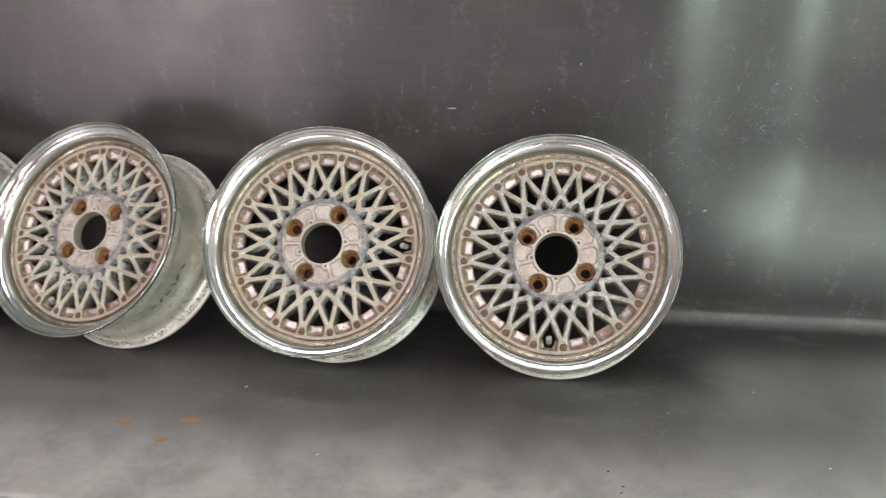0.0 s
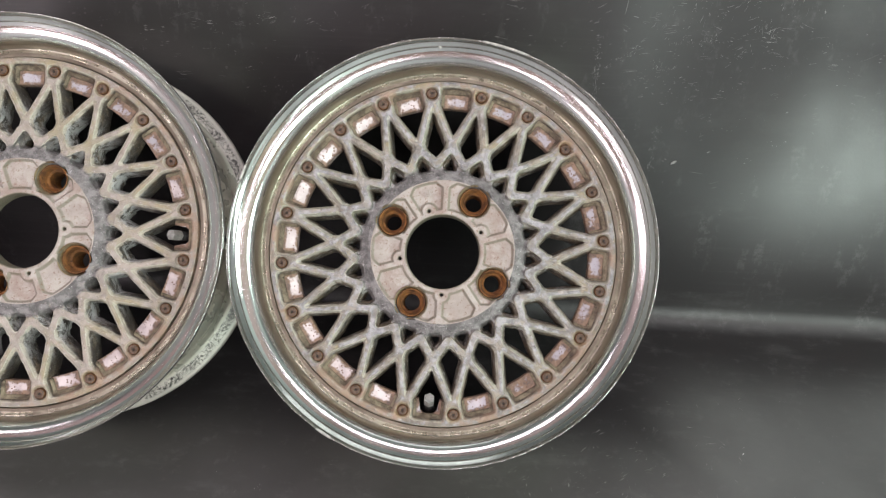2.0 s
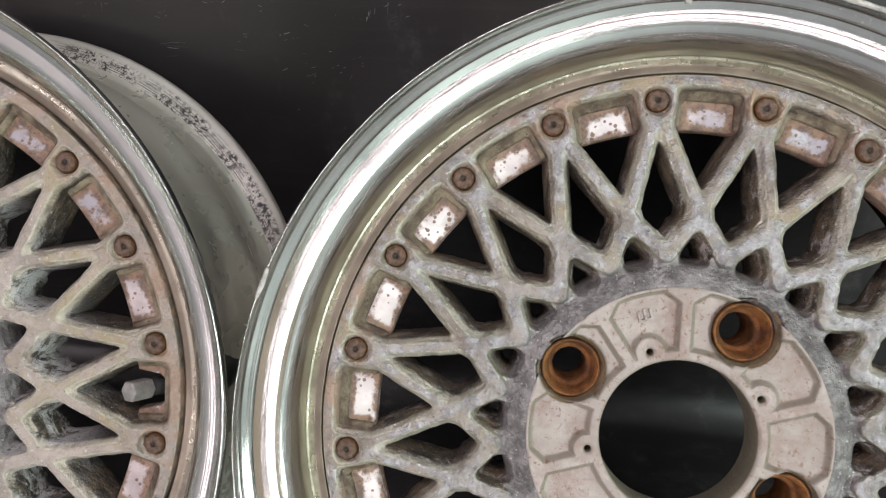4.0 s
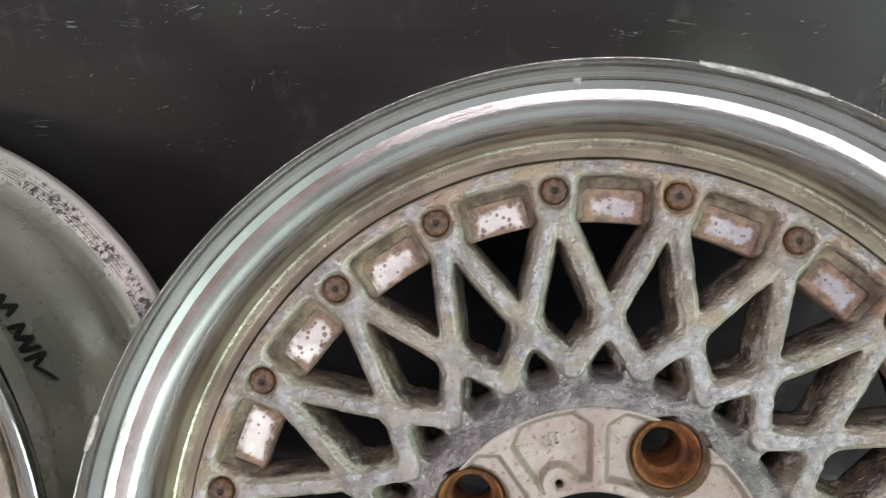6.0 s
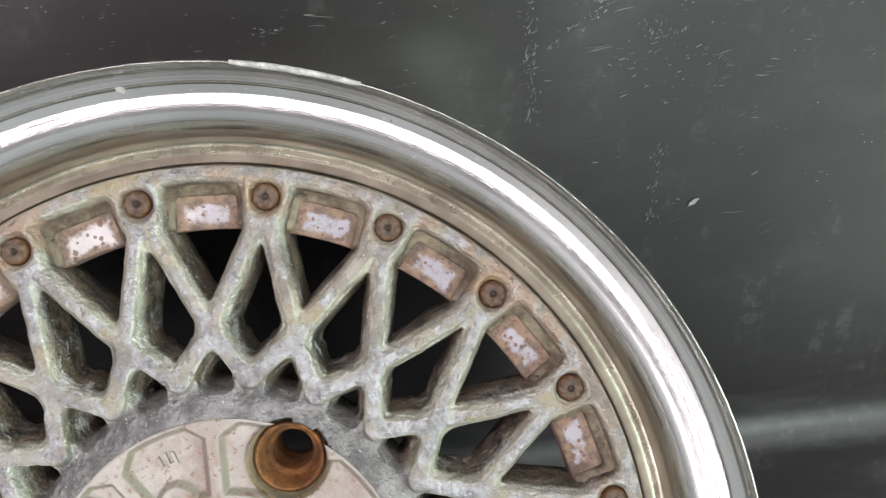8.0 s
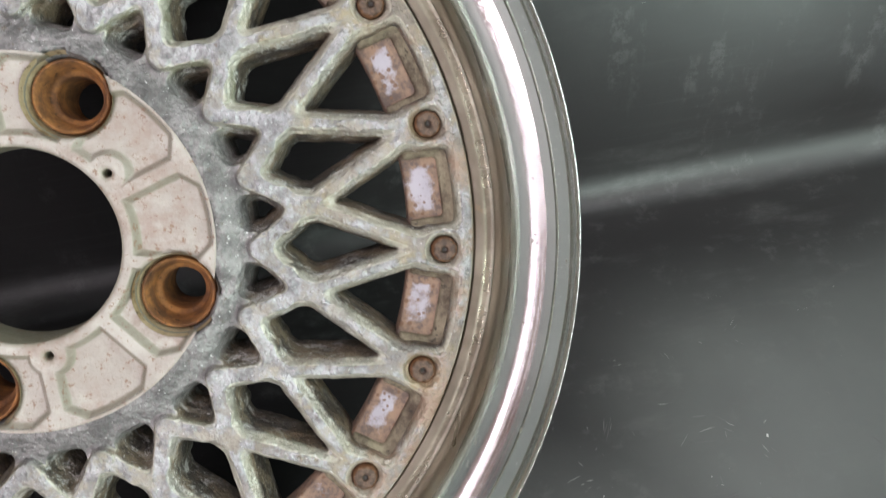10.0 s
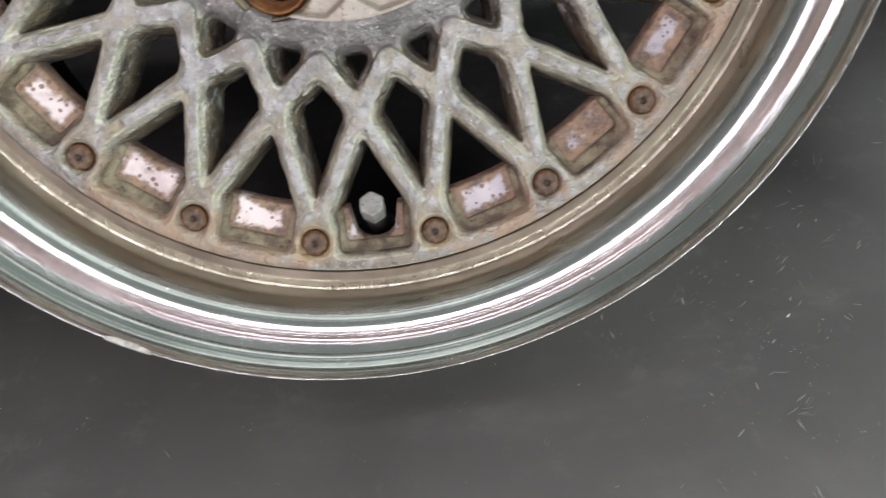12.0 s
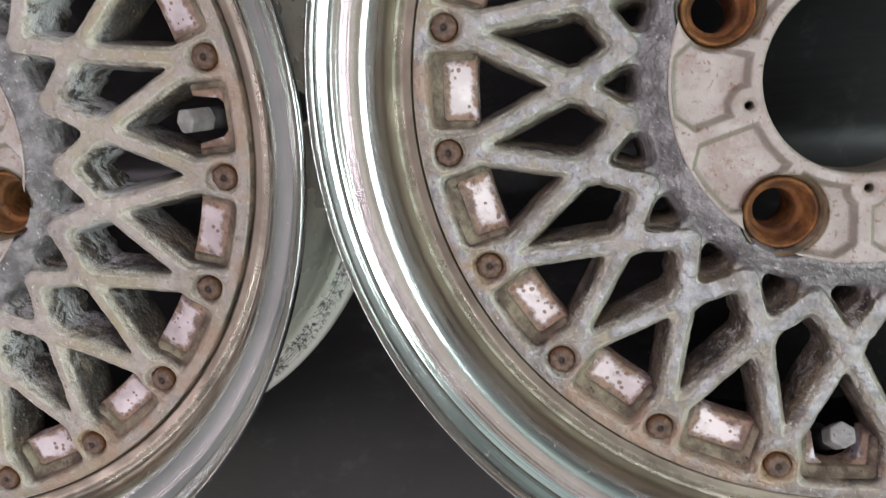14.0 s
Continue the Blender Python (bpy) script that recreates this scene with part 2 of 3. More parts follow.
    k.bump(k.noise(scale * 5, 4, 0.7), 0.0005, 0.6)
    return k.m


def rivet_steel():
    """Brown rivet heads, darker in the dimple and orange where the rust creeps in from the rim."""
    k = Mat("brown_steel", 0.55, 0.1)
    r = k.axle()
    k.shift()
    base = k.mix(k.ramp(k.noise(420, 5, 0.7), 0.36, 0.64), (0.045, 0.026, 0.016), (0.125, 0.078, 0.05))
    base = k.mix(k.ramp(k.math("ADD", r, k.math("MULTIPLY", k.noise(500, 4, 0.7), 0.0024)), 0.0050, 0.0060), base, (0.145, 0.068, 0.03))
    base = k.mix(k.ramp(k.math("ADD", r, k.math("MULTIPLY", k.noise(600, 3), 0.001)), 0.0020, 0.0012), base, (0.022, 0.016, 0.013))
    base = k.mix(k.ramp(r, 0.0049, 0.0051), base, (0.02, 0.014, 0.01))
    k.set("Base Color", base)
    k.bump(k.noise(900, 4, 0.7), 0.0008, 0.5)
    return k.m


def plated():
    """Plated flange behind the pockets, dulled and freckled with rust."""
    k = Mat("freckled_plating", 0.3, 0.5)
    place = k.t.nodes.new("ShaderNodeSeparateXYZ")
    k.link(k.co, place.inputs[0])
    k.shift()
    cells = k.t.nodes.new("ShaderNodeTexVoronoi")
    cells.inputs["Scale"].default_value = 330
    k.link(k.co, cells.inputs["Vector"])
    reach = k.math("SUBTRACT", k.math("MULTIPLY", k.noise(90, 4, 0.7), 0.90), 0.16)
    freckle = k.ramp(k.math("SUBTRACT", reach, k.math("ADD", cells.outputs["Distance"], k.math("MULTIPLY", k.noise(700, 2), 0.12))), -0.05, 0.03)
    border = k.math("MAXIMUM", k.ramp(k.axle(), 0.1470, 0.1518, 0.0, 0.24), k.ramp(k.axle(), 0.1435, 0.1395, 0.0, 0.20))
    angle = k.math("MULTIPLY", k.math("ARCTAN2", place.outputs[0], place.outputs[2]), 57.29578)
    aside = k.math("SUBTRACT", 9.0, k.math("PINGPONG", k.math("ADD", angle, 360.0), 9.0))
    border = k.math("MAXIMUM", border, k.ramp(aside, 2.6, 4.3, 0.0, 0.24))
    side_rust = k.ramp(place.outputs[0], -0.08, 0.13, -0.05, 0.06)
    rust = k.ramp(k.math("ADD", k.math("ADD", k.noise(55, 6, 0.75), border), side_rust), 0.50, 0.66)
    base = k.mix(k.ramp(k.noise(60, 4), 0.4, 0.65), (0.64, 0.58, 0.575), (0.47, 0.41, 0.41))
    # grey-blue towards +x paints the sky's reflection; the other side stays bright
    base = k.mix(k.math("MULTIPLY", k.ramp(k.math("ADD", k.noise(14, 3, 0.6), k.math("MULTIPLY", place.outputs[0], 2.2)), 0.44, 0.60), 0.85), base, (0.32, 0.32, 0.36))
    base = k.mix(k.math("MULTIPLY", rust, 0.92), base, k.mix(k.ramp(k.noise(170, 5, 0.75), 0.36, 0.62), (0.085, 0.055, 0.038), (0.24, 0.150, 0.09)))
    base = k.mix(k.math("MULTIPLY", freckle, 0.85), base, (0.15, 0.085, 0.05))
    k.set("Base Color", base)
    k.set("Metallic", k.math("SUBTRACT", 0.30, k.math("MULTIPLY", k.math("MAXIMUM", freckle, rust), 0.28)))
    k.set("Roughness", k.math("ADD", k.ramp(k.noise(40), 0.3, 0.7, 0.38, 0.52), k.math("MULTIPLY", k.math("MAXIMUM", freckle, rust), 0.3)))
    k.bump(k.noise(350, 3, 0.6), 0.0006, 0.25)
    k.bump(k.noise(26, 2), 0.012, 0.5)
    return k.m


def sheet_plastic():
    """Black semi-gloss sheet, dusty, with fine scuffs and scratches."""
    k = Mat("black_sheet", 0.35)
    dust = k.ramp(k.noise(2.6, 5), 0.35, 0.70)
    base = k.mix(dust, (0.0150, 0.0137, 0.0143), (0.0200, 0.0183, 0.0188))
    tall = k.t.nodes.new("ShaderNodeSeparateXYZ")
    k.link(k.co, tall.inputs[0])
    # upper part brightened through the base colour, paler with height
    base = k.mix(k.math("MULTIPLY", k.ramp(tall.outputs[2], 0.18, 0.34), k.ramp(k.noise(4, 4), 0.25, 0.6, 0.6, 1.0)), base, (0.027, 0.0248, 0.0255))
    streak = k.math("MULTIPLY", k.ramp(k.noise(1.0, 4, 0.6, k.stretched((5, 5, 220))), 0.50, 0.66), k.ramp(k.noise(6, 3), 0.4, 0.6))
    base = k.mix(k.math("MULTIPLY", streak, 0.08), base, (0.085, 0.083, 0.082))
    sep = k.t.nodes.new("ShaderNodeSeparateXYZ")
    k.link(k.co, sep.inputs[0])
    # dust on the flat part, thinned behind the wheels to paint their shade
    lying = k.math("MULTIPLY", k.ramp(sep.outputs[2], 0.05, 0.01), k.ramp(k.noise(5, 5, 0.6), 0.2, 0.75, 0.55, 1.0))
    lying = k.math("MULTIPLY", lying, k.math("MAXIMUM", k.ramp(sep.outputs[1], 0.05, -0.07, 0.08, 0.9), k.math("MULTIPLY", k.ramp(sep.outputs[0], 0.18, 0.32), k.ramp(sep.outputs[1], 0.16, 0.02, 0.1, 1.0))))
    # paler to the right, in place of the reflection there
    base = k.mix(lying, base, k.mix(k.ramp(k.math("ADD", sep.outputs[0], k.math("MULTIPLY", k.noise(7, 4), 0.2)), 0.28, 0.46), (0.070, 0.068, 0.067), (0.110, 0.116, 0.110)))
    # front strip painted paler, standing in for its brightness at a low angle
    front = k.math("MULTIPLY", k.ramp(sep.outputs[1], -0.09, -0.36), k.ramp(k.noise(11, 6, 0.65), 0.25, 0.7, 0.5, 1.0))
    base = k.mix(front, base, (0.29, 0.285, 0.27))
    smudge = k.math("MULTIPLY", k.ramp(k.noise(2.2, 4, 0.65, k.stretched((16, 16, 4))), 0.52, 0.66), k.ramp(k.noise(90, 5, 0.75), 0.45, 0.62))
    base = k.mix(k.math("MULTIPLY", smudge, 0.2), base, (0.15, 0.15, 0.145))
    wipe = k.math("MULTIPLY", k.ramp(k.noise(3.0, 5, 0.7, k.stretched((3, 9, 9), (0, 0, 35))), 0.50, 0.68), k.ramp(k.noise(45, 5, 0.7), 0.35, 0.65, 0.3, 1.0))
    base = k.mix(k.math("MULTIPLY", wipe, k.ramp(sep.outputs[2], 0.10, 0.01, 0.08, 0.32)), base, (0.12, 0.122, 0.118))
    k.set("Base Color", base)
    crease = k.math("MULTIPLY", k.ramp(sep.outputs[2], 0.0005, 0.003), k.ramp(sep.outputs[2], 0.03, 0.018))
    k.set("Roughness", k.math("ADD", k.math("ADD", k.ramp(k.noise(9, 4), 0.3, 0.7, 0.28, 0.36), k.math("MULTIPLY", crease, 0.16)), k.math("MULTIPLY", lying, 0.25)))
    k.set("IOR", 1.55)
    k.bump(k.noise(260, 3), 0.0005, 0.15)
    k.bump(k.noise(9, 3), 0.004, 0.25)
    return k.m


def scratch_grey():
    """Scratches from hardly seen to chalk white, each its own shade."""
    k = Mat("pale_scratch", 0.6)
    lot = k.t.nodes.new("ShaderNodeNewGeometry").outputs["Random Per Island"]
    k.set("Base Color", k.mix(k.math("POWER", lot, 2.4), (0.09, 0.09, 0.088), (0.27, 0.27, 0.26)))
    return k.m


def plain_surface(name, colour, rough, scale=6):
    k = Mat(name, rough)
    k.set("Base Color", k.mix(k.ramp(k.noise(scale, 5), 0.3, 0.7), tuple(0.86 * c for c in colour), colour))
    k.bump(k.noise(scale * 20, 3), 0.002, 0.3)
    return k.m


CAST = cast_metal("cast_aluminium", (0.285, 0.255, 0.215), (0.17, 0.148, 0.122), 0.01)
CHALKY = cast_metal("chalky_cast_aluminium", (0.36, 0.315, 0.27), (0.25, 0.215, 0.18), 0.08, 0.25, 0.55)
# near black with little gloss, for the inside of the barrel
INNER_DARK = rusty("near_black_matt", (0.006, 0.0055, 0.005), (0.018, 0.016, 0.014), 60, 0.85, 0.0, 0.12)
SCRAPED = rusty("scraped_aluminium", (0.30, 0.30, 0.28), (0.62, 0.61, 0.57), 260, 0.55, 0.3)
LEDGE = rusty("grimy_ledge", (0.065, 0.046, 0.03), (0.25, 0.215, 0.145), 80)
HUB, POLISH, STAIN = hub_paint(), polished(), stained_metal()
BARREL, FLANGE, PLATE, SHEET = barrel_metal(), flange_metal(), plated(), sheet_plastic()
RUST = rusty("orange_rust", (0.085, 0.035, 0.013), (0.29, 0.125, 0.034), 110)
OLIVE = rusty("olive_grime", (0.17, 0.105, 0.045), (0.37, 0.30, 0.185), 70)
RIVET = rivet_steel()
CAP = rusty("grey_plastic", (0.17, 0.17, 0.16), (0.27, 0.268, 0.25), 200, 0.5)
RUBBER = rusty("black_rubber", (0.012, 0.012, 0.012), (0.025, 0.025, 0.025), 200, 0.6)
INK = plain_surface("black_marker", (0.012, 0.012, 0.012), 0.5)
ORANGE = plain_surface("orange_stain", (0.24, 0.145, 0.075), 0.6, 60)
FLECK = plain_surface("white_fleck", (0.6, 0.6, 0.58), 0.6, 60)
SCRATCH = scratch_grey()
WHITE = plain_surface("grey_room_paint", (0.42, 0.425, 0.415), 0.7)
TAN = plain_surface("brown_room_paint", (0.23, 0.145, 0.11), 0.7)
CEILING = plain_surface("ceiling_board", (0.40, 0.285, 0.265), 0.7)
TEAL = plain_surface("green_grey_paint", (0.38, 0.41, 0.40), 0.7)
STEEL = plain_surface("blue_grey_steel", (0.07, 0.08, 0.10), 0.6)
CONCRETE = plain_surface("painted_concrete", (0.39, 0.425, 0.425), 0.5)


# ---- mesh helpers ----
def mesh_part(name, verts, faces, material, parent=None, label="", smooth=True):
    me = bpy.data.meshes.new(name)
    me.from_pydata([tuple(map(float, v)) for v in verts], [], [tuple(map(int, f)) for f in faces])
    me.materials.append(material)
    if smooth:
        me.shade_smooth()
    ob = new(name, me)
    ob.parent = parent
    if label:
        tagged(ob, label)
    return ob


def part(name, bm, material, parent=None, label="", smooth=False):
    me = bpy.data.meshes.new(name)
    bm.to_mesh(me)
    bm.free()
    me.materials.append(material)
    if smooth:
        me.shade_smooth()
    ob = new(name, me)
    ob.parent = parent
    if label:
        tagged(ob, label)
    return ob


def lathe(profile, steps=160, wobble=0.0, centre=(0.0, 0.0), closed=False, depth=0.0):
    """Turns (radius, forward) pairs round the wheel's axle; forward is -y. Every ring of doubled points keeps a crease."""
    prof = list(profile)
    n = len(prof)
    verts, faces = [], []
    for i in range(steps):
        a = 2 * math.pi * i / steps
        for r, f in prof:
            w = wobble * noise.noise((7 * math.sin(a), 7 * math.cos(a), 40 * r)) if wobble else 0.0
            verts.append((centre[0] + (r + w) * math.sin(a), -f, centre[1] + (r + w) * math.cos(a)))
    for i in range(steps):
        j = (i + 1) % steps
        for q in range(n if closed else n - 1):
            p = (q + 1) % n
            faces.append((i * n + q, i * n + p, j * n + p, j * n + q))
    return verts, faces


def rounded(points, per=5, share=0.35):
    """A profile with its inner corners rounded."""
    out = [points[0]]
    for a, b, c in zip(points, points[1:], points[2:]):
        a, b, c = Vector(a), Vector(b), Vector(c)
        p, q = b.lerp(a, share), b.lerp(c, share)
        for i in range(per + 1):
            t = i / per
            out.append(tuple(p.lerp(b, t).lerp(b.lerp(q, t), t)))
    out.append(points[-1])
    return out


def smooth_union(a, b, k):
    h = np.clip(0.5 + 0.5 * (a - b) / k, 0, 1)
    return b + (a - b) * h + k * h * (1 - h)


def along(px, pz, ax, az, bx, bz, wa, wb):
    """Half width minus distance to a tapered stroke."""
    dx, dz = bx - ax, bz - az
    t = np.clip(((px - ax) * dx + (pz - az) * dz) / (dx * dx + dz * dz), 0, 1)
    return wa + (wb - wa) * t - np.hypot(px - ax - t * dx, pz - az - t * dz)


def polar(r, a):
    return r * math.sin(radians(a)), r * math.cos(radians(a))


def cut_sheet(r, a, field, top, walls):
    """Meshes the part of a polar sheet where field(x, z) is above nought, with clean edges and drafted side walls.
    top(x, z, f) is the height towards the front; walls are (depth, outward) steps."""
    nr, na = len(r), len(a)
    R, A = np.meshgrid(r, a, indexing="ij")
    X, Z = R * np.sin(A), R * np.cos(A)
    F = field(X, Z)
    inside = F > 0
    index = -np.ones((nr, na), int)
    index[inside] = np.arange(inside.sum())
    H = top(X, Z, F)
    verts = [(x, -h, z) for x, h, z in zip(X[inside], H[inside], Z[inside])]
    nxt = np.roll(np.arange(na), -1)
    full = inside[:-1] & inside[1:] & inside[:-1][:, nxt] & inside[1:][:, nxt]
    some = (inside[:-1] | inside[1:] | inside[:-1][:, nxt] | inside[1:][:, nxt]) & ~full
    i, j = np.nonzero(full)
    faces = list(zip(index[i, j], index[i + 1, j], index[i + 1, nxt[j]], index[i, nxt[j]]))
    cross, rim = {}, []

    def crossing(p, q):
        key = (p, q) if p < q else (q, p)
        if key not in cross:
            t = F[p] / (F[p] - F[q])
            x, z = X[p] + t * (X[q] - X[p]), Z[p] + t * (Z[q] - Z[p])
            cross[key] = len(verts)
            verts.append((x, None, z))
        return cross[key]

    for i, j in zip(*np.nonzero(some)):
        k = nxt[j]
        for tri in (((i, j), (i + 1, j), (i + 1, k)), ((i, j), (i + 1, k), (i, k))):
            poly, edge = [], []
            for p, q in zip(tri, tri[1:] + tri[:1]):
                if inside[p]:
                    poly.append(index[p])
                if inside[p] != inside[q]:
                    c = crossing(p, q)
                    poly.append(c)
                    edge.append((c, inside[p]))
            if len(poly) > 2:
                faces.append(tuple(poly))
                if len(edge) == 2:
                    # leaving point first: the wall then faces outwards
                    (c0, out0), (c1, _) = edge
                    rim.append((c0, c1) if out0 else (c1, c0))
    ids = np.array(sorted(cross.values()))
    cx, cz = np.array([verts[v][0] for v in ids]), np.array([verts[v][2] for v in ids])
    e = 2e-4
    gx, gz = field(cx + e, cz) - field(cx - e, cz), field(cx, cz + e) - field(cx, cz - e)
    g = np.hypot(gx, gz) + 1e-9
    gx, gz = gx / g, gz / g
    ch = top(cx, cz, 0 * cx)
    for v, x, h, z in zip(ids, cx, ch, cz):
        verts[v] = (x, -h, z)
    row = {int(v): int(v) for v in ids}
    for depth, outward in walls:
        lower = {}
        for v, x, h, z, ux, uz in zip(ids, cx, ch, cz, gx, gz):
            lower[int(v)] = len(verts)
            verts.append((x - ux * outward, -h + depth, z - uz * outward))
        for p, q in rim:
            faces.append((row[p], lower[p], lower[q], row[q]))
        row = lower
    return verts, faces


# ---- the room ----
def slab(name, x0, y0, z0, x1, y1, z1, material, label):
    bm = bmesh.new()
    bmesh.ops.create_cube(bm, size=1)
    for v in bm.verts:
        v.co = ((x0 + x1) / 2 + v.co.x * (x1 - x0), (y0 + y1) / 2 + v.co.y * (y1 - y0), (z0 + z1) / 2 + v.co.z * (z1 - z0))
    return tagged(part(name, bm, material), label, kind="structure")


slab("floor", -3, -3.5, -0.12, 3, 1.5, -0.012, CONCRETE, "green-grey painted concrete workshop floor under the black sheet")
slab("wall_north", -3, 1.5, -0.12, 3, 1.6, 2.5, WHITE, "plain grey workshop wall behind the sheet")
slab("wall_south", -3, -3.6, -0.12, 3, -3.5, 2.5, TAN, "plain brown workshop wall")
slab("dado", -3, -3.5, -0.012, 3, -3.485, 1.0, WHITE, "plain grey painted lower part of the brown wall")
slab("wall_west", -3.1, -3.6, -0.12, -3, 1.6, 2.5, WHITE, "plain grey workshop wall")
slab("wall_east", 3, -1.6, -0.12, 3.1, 1.6, 2.5, TEAL, "plain grey-green workshop wall")
slab("wall_southeast", 3, -3.6, -0.12, 3.1, -1.6, 2.5, TAN, "plain brown workshop wall")
slab("ceiling", -3.1, -1.2, 2.5, 3.1, 1.6, 2.6, TEAL, "plain grey-green workshop ceiling")
slab("ceiling", -3.1, -3.6, 2.5, 3.1, -1.2, 2.6, CEILING, "plain pinkish brown workshop ceiling")
slab("ceiling_beam", -3, -1.38, 2.40, 3, -1.18, 2.5, STEEL, "dark blue-grey steel beam under the ceiling")


# ---- the black sheet: floor part, rounded foot, leaning back part ----
LEAN_BACK, FOOT, BEND = radians(2.6), 0.208, 0.026


def sheet_profile():
    out = [(-0.40 + 0.40 * i / 30, 0.0) for i in range(30)]
    reach = BEND * math.tan((math.pi / 2 - LEAN_BACK) / 2)
    start = FOOT - reach
    out += [(start * i / 6, 0.0) for i in range(6)]
    turn = math.pi / 2 - LEAN_BACK
    for i in range(17):
        a = turn * i / 16
        out.append((start + BEND * math.sin(a), BEND * (1 - math.cos(a))))
    y, z = out[-1]
    for i in range(1, 41):
        s = 0.66 * i / 40
        out.append((y + s * math.sin(LEAN_BACK), z + s * math.cos(LEAN_BACK)))
    return out


def sheet_wave(x, y, z):
    """The upright part sways a little, bellies back towards its free end and curls forward at its border."""
    up = min(1.0, max(0.0, (z - 0.08) / 0.3))
    belly = min(1.0, max(0.0, (z - 0.045) / 0.30))
    free = min(1.0, max(0.0, (x - 0.16) / 0.28))
    curl = max(0.0, (x - 0.38) / 0.24)
    return y + 0.010 * noise.noise((1.7 * x + 3, 1.3 * z, 5.1)) * up - 0.022 * curl * curl * belly + 0.052 * belly * belly * (3 - 2 * belly) * free * free * (3 - 2 * free)


def sheet():
    prof = sheet_profile()
    cols = 121
    verts, faces = [], []
    for y, z in prof:
        for i in range(cols):
            x = -1.9 + 2.52 * i / (cols - 1)
            up = min(1.0, max(0.0, (z - 0.08) / 0.3))
            rise = 0.016 * min(1.0, max(0.0, (-0.15 - x) / 0.66)) * min(1.0, max(0.0, (y + 0.17) / 0.1)) * (1 - up)
            verts.append((x, sheet_wave(x, y, z), z + rise))
    for j in range(len(prof) - 1):
        for i in range(cols - 1):
            q = j * cols + i
            faces.append((q, q + 1, q + cols + 1, q + cols))
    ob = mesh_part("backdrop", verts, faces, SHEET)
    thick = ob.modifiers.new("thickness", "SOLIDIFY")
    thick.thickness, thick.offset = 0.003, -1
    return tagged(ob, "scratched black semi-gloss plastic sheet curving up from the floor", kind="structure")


sheet()

# ---- the wheel ----
CROSS_R, TIP_R, FACE_R = 0.1017, 0.0835, 0.1625
LUG_R, LUG_AT, LUG_HOLE = 0.0560, 36.0, 0.0151
VALVE_AT = 189.0
EARS = (-14.3, 67.2, 185.2, 265.2)


def ripple(x, z, size):
    """Small uneven swells, about size long."""
    u, v = x / size, z / size
    return (np.sin(2.1 * u + 1.3 * np.sin(1.7 * v)) + np.sin(2.6 * v + 1.1 * np.sin(1.3 * u + 2)) + np.sin(1.6 * (u + v) + 1.9 * np.sin(0.9 * (u - v)))) / 3


def funnel(r, a):
    """1 round the small holes next to the hub ring; a is the angle from the nearest spoke tip."""
    return np.clip((0.0985 - r) / 0.003, 0, 1) * np.clip((a - 3.4) / 0.8, 0, 1)


NARROW = 0.0012


def lattice_field(x, z):
    r, a = np.hypot(x, z), np.degrees(np.arctan2(x, z))
    a = np.abs((a + 9) % 18 - 9)
    px, pz = r * np.sin(np.radians(a)), r * np.cos(np.radians(a))
    f = None
    for k in (-1, 0, 1, 2):
        for side in (-1, 1):
            s0, s1, s2 = polar(0.149, 18 * k), polar(CROSS_R, 18 * k + 9 * side), polar(TIP_R, 18 * (k + side))
            for u, v, wa, wb in ((s0, s1, 0.0036, 0.0036), (s1, s2, 0.0036, 0.0040)):
                d = along(px, pz, *u, *v, wa, wb)
                f = d if f is None else smooth_union(f, d, 0.0035)
    for k in (0, 1):
        f = smooth_union(f, along(px, pz, *polar(0.148, 18 * k), *polar(0.162, 18 * k), 0.0080, 0.0104), 0.004)
    f = f + 0.00022 * ripple(x, z, 0.0060) + 0.00012 * ripple(z, x, 0.0023)
    f = smooth_union(f, r - 0.1575, 0.004)
    for k in (0, 1):
        f = smooth_union(f, along(px, pz, *polar(0.0835, 18 * k), *polar(0.0740, 18 * k), 0.0050, 0.0062), 0.002)
    f = smooth_union(f, 0.0772 - r, 0.003) + NARROW * funnel(r, a)
    for k in range(4):
        lx, lz = polar(LUG_R, LUG_AT + 90 * k)
        f = np.minimum(f, np.hypot(x - lx, z - lz) - LUG_HOLE)
    return np.minimum(np.minimum(f, FACE_R - r), np.hypot(px, pz - RIVET_R) - 0.0058)


def lattice_top(x, z, f):
    """Spokes stand proud of the hub ring, which falls away into the small holes."""
    r, a = np.hypot(x, z), np.degrees(np.arctan2(x, z))
    a = np.abs((a + 9) % 18 - 9)
    px, pz = r * np.sin(np.radians(a)), r * np.cos(np.radians(a))
    g = np.full(np.shape(r), -1.0)
    for k in (0, 1):
        for side in (-1, 1):
            s1, s2 = polar(CROSS_R, 18 * k + 9 * side), polar(TIP_R, 18 * (k + side))
            g = np.maximum(g, along(px, pz, *s1, *s2, 0.0036, 0.0042))
    g = np.maximum(g, (r - 0.092) * 3)
    proud = np.clip(g / 0.0013 + 0.6, 0, 1)
    low = -0.0034 * np.clip((r - 0.0695) / 0.0085, 0, 1)
    bevel = np.clip((0.0021 + 0.0003 * ripple(z, x, 0.008) - f) / 0.0021, 0, 1)
    bevel = bevel * np.clip((r - 0.080) / 0.006, 0, 1) * (1 - 0.75 * np.clip((r - 0.1565) / 0.003, 0, 1))
    top = 0.00016 * ripple(x, z, 0.0031) - 0.0028 * bevel ** 1.25 - 0.0006 * np.clip((r - 0.157) / 0.004, 0, 1)
    mouth = funnel(r, a)
    sunk = np.clip((NARROW * mouth - f) / NARROW, 0, 1) * (mouth > 0)
    return low + (top - low) * proud * proud * (3 - 2 * proud) - 0.0050 * sunk


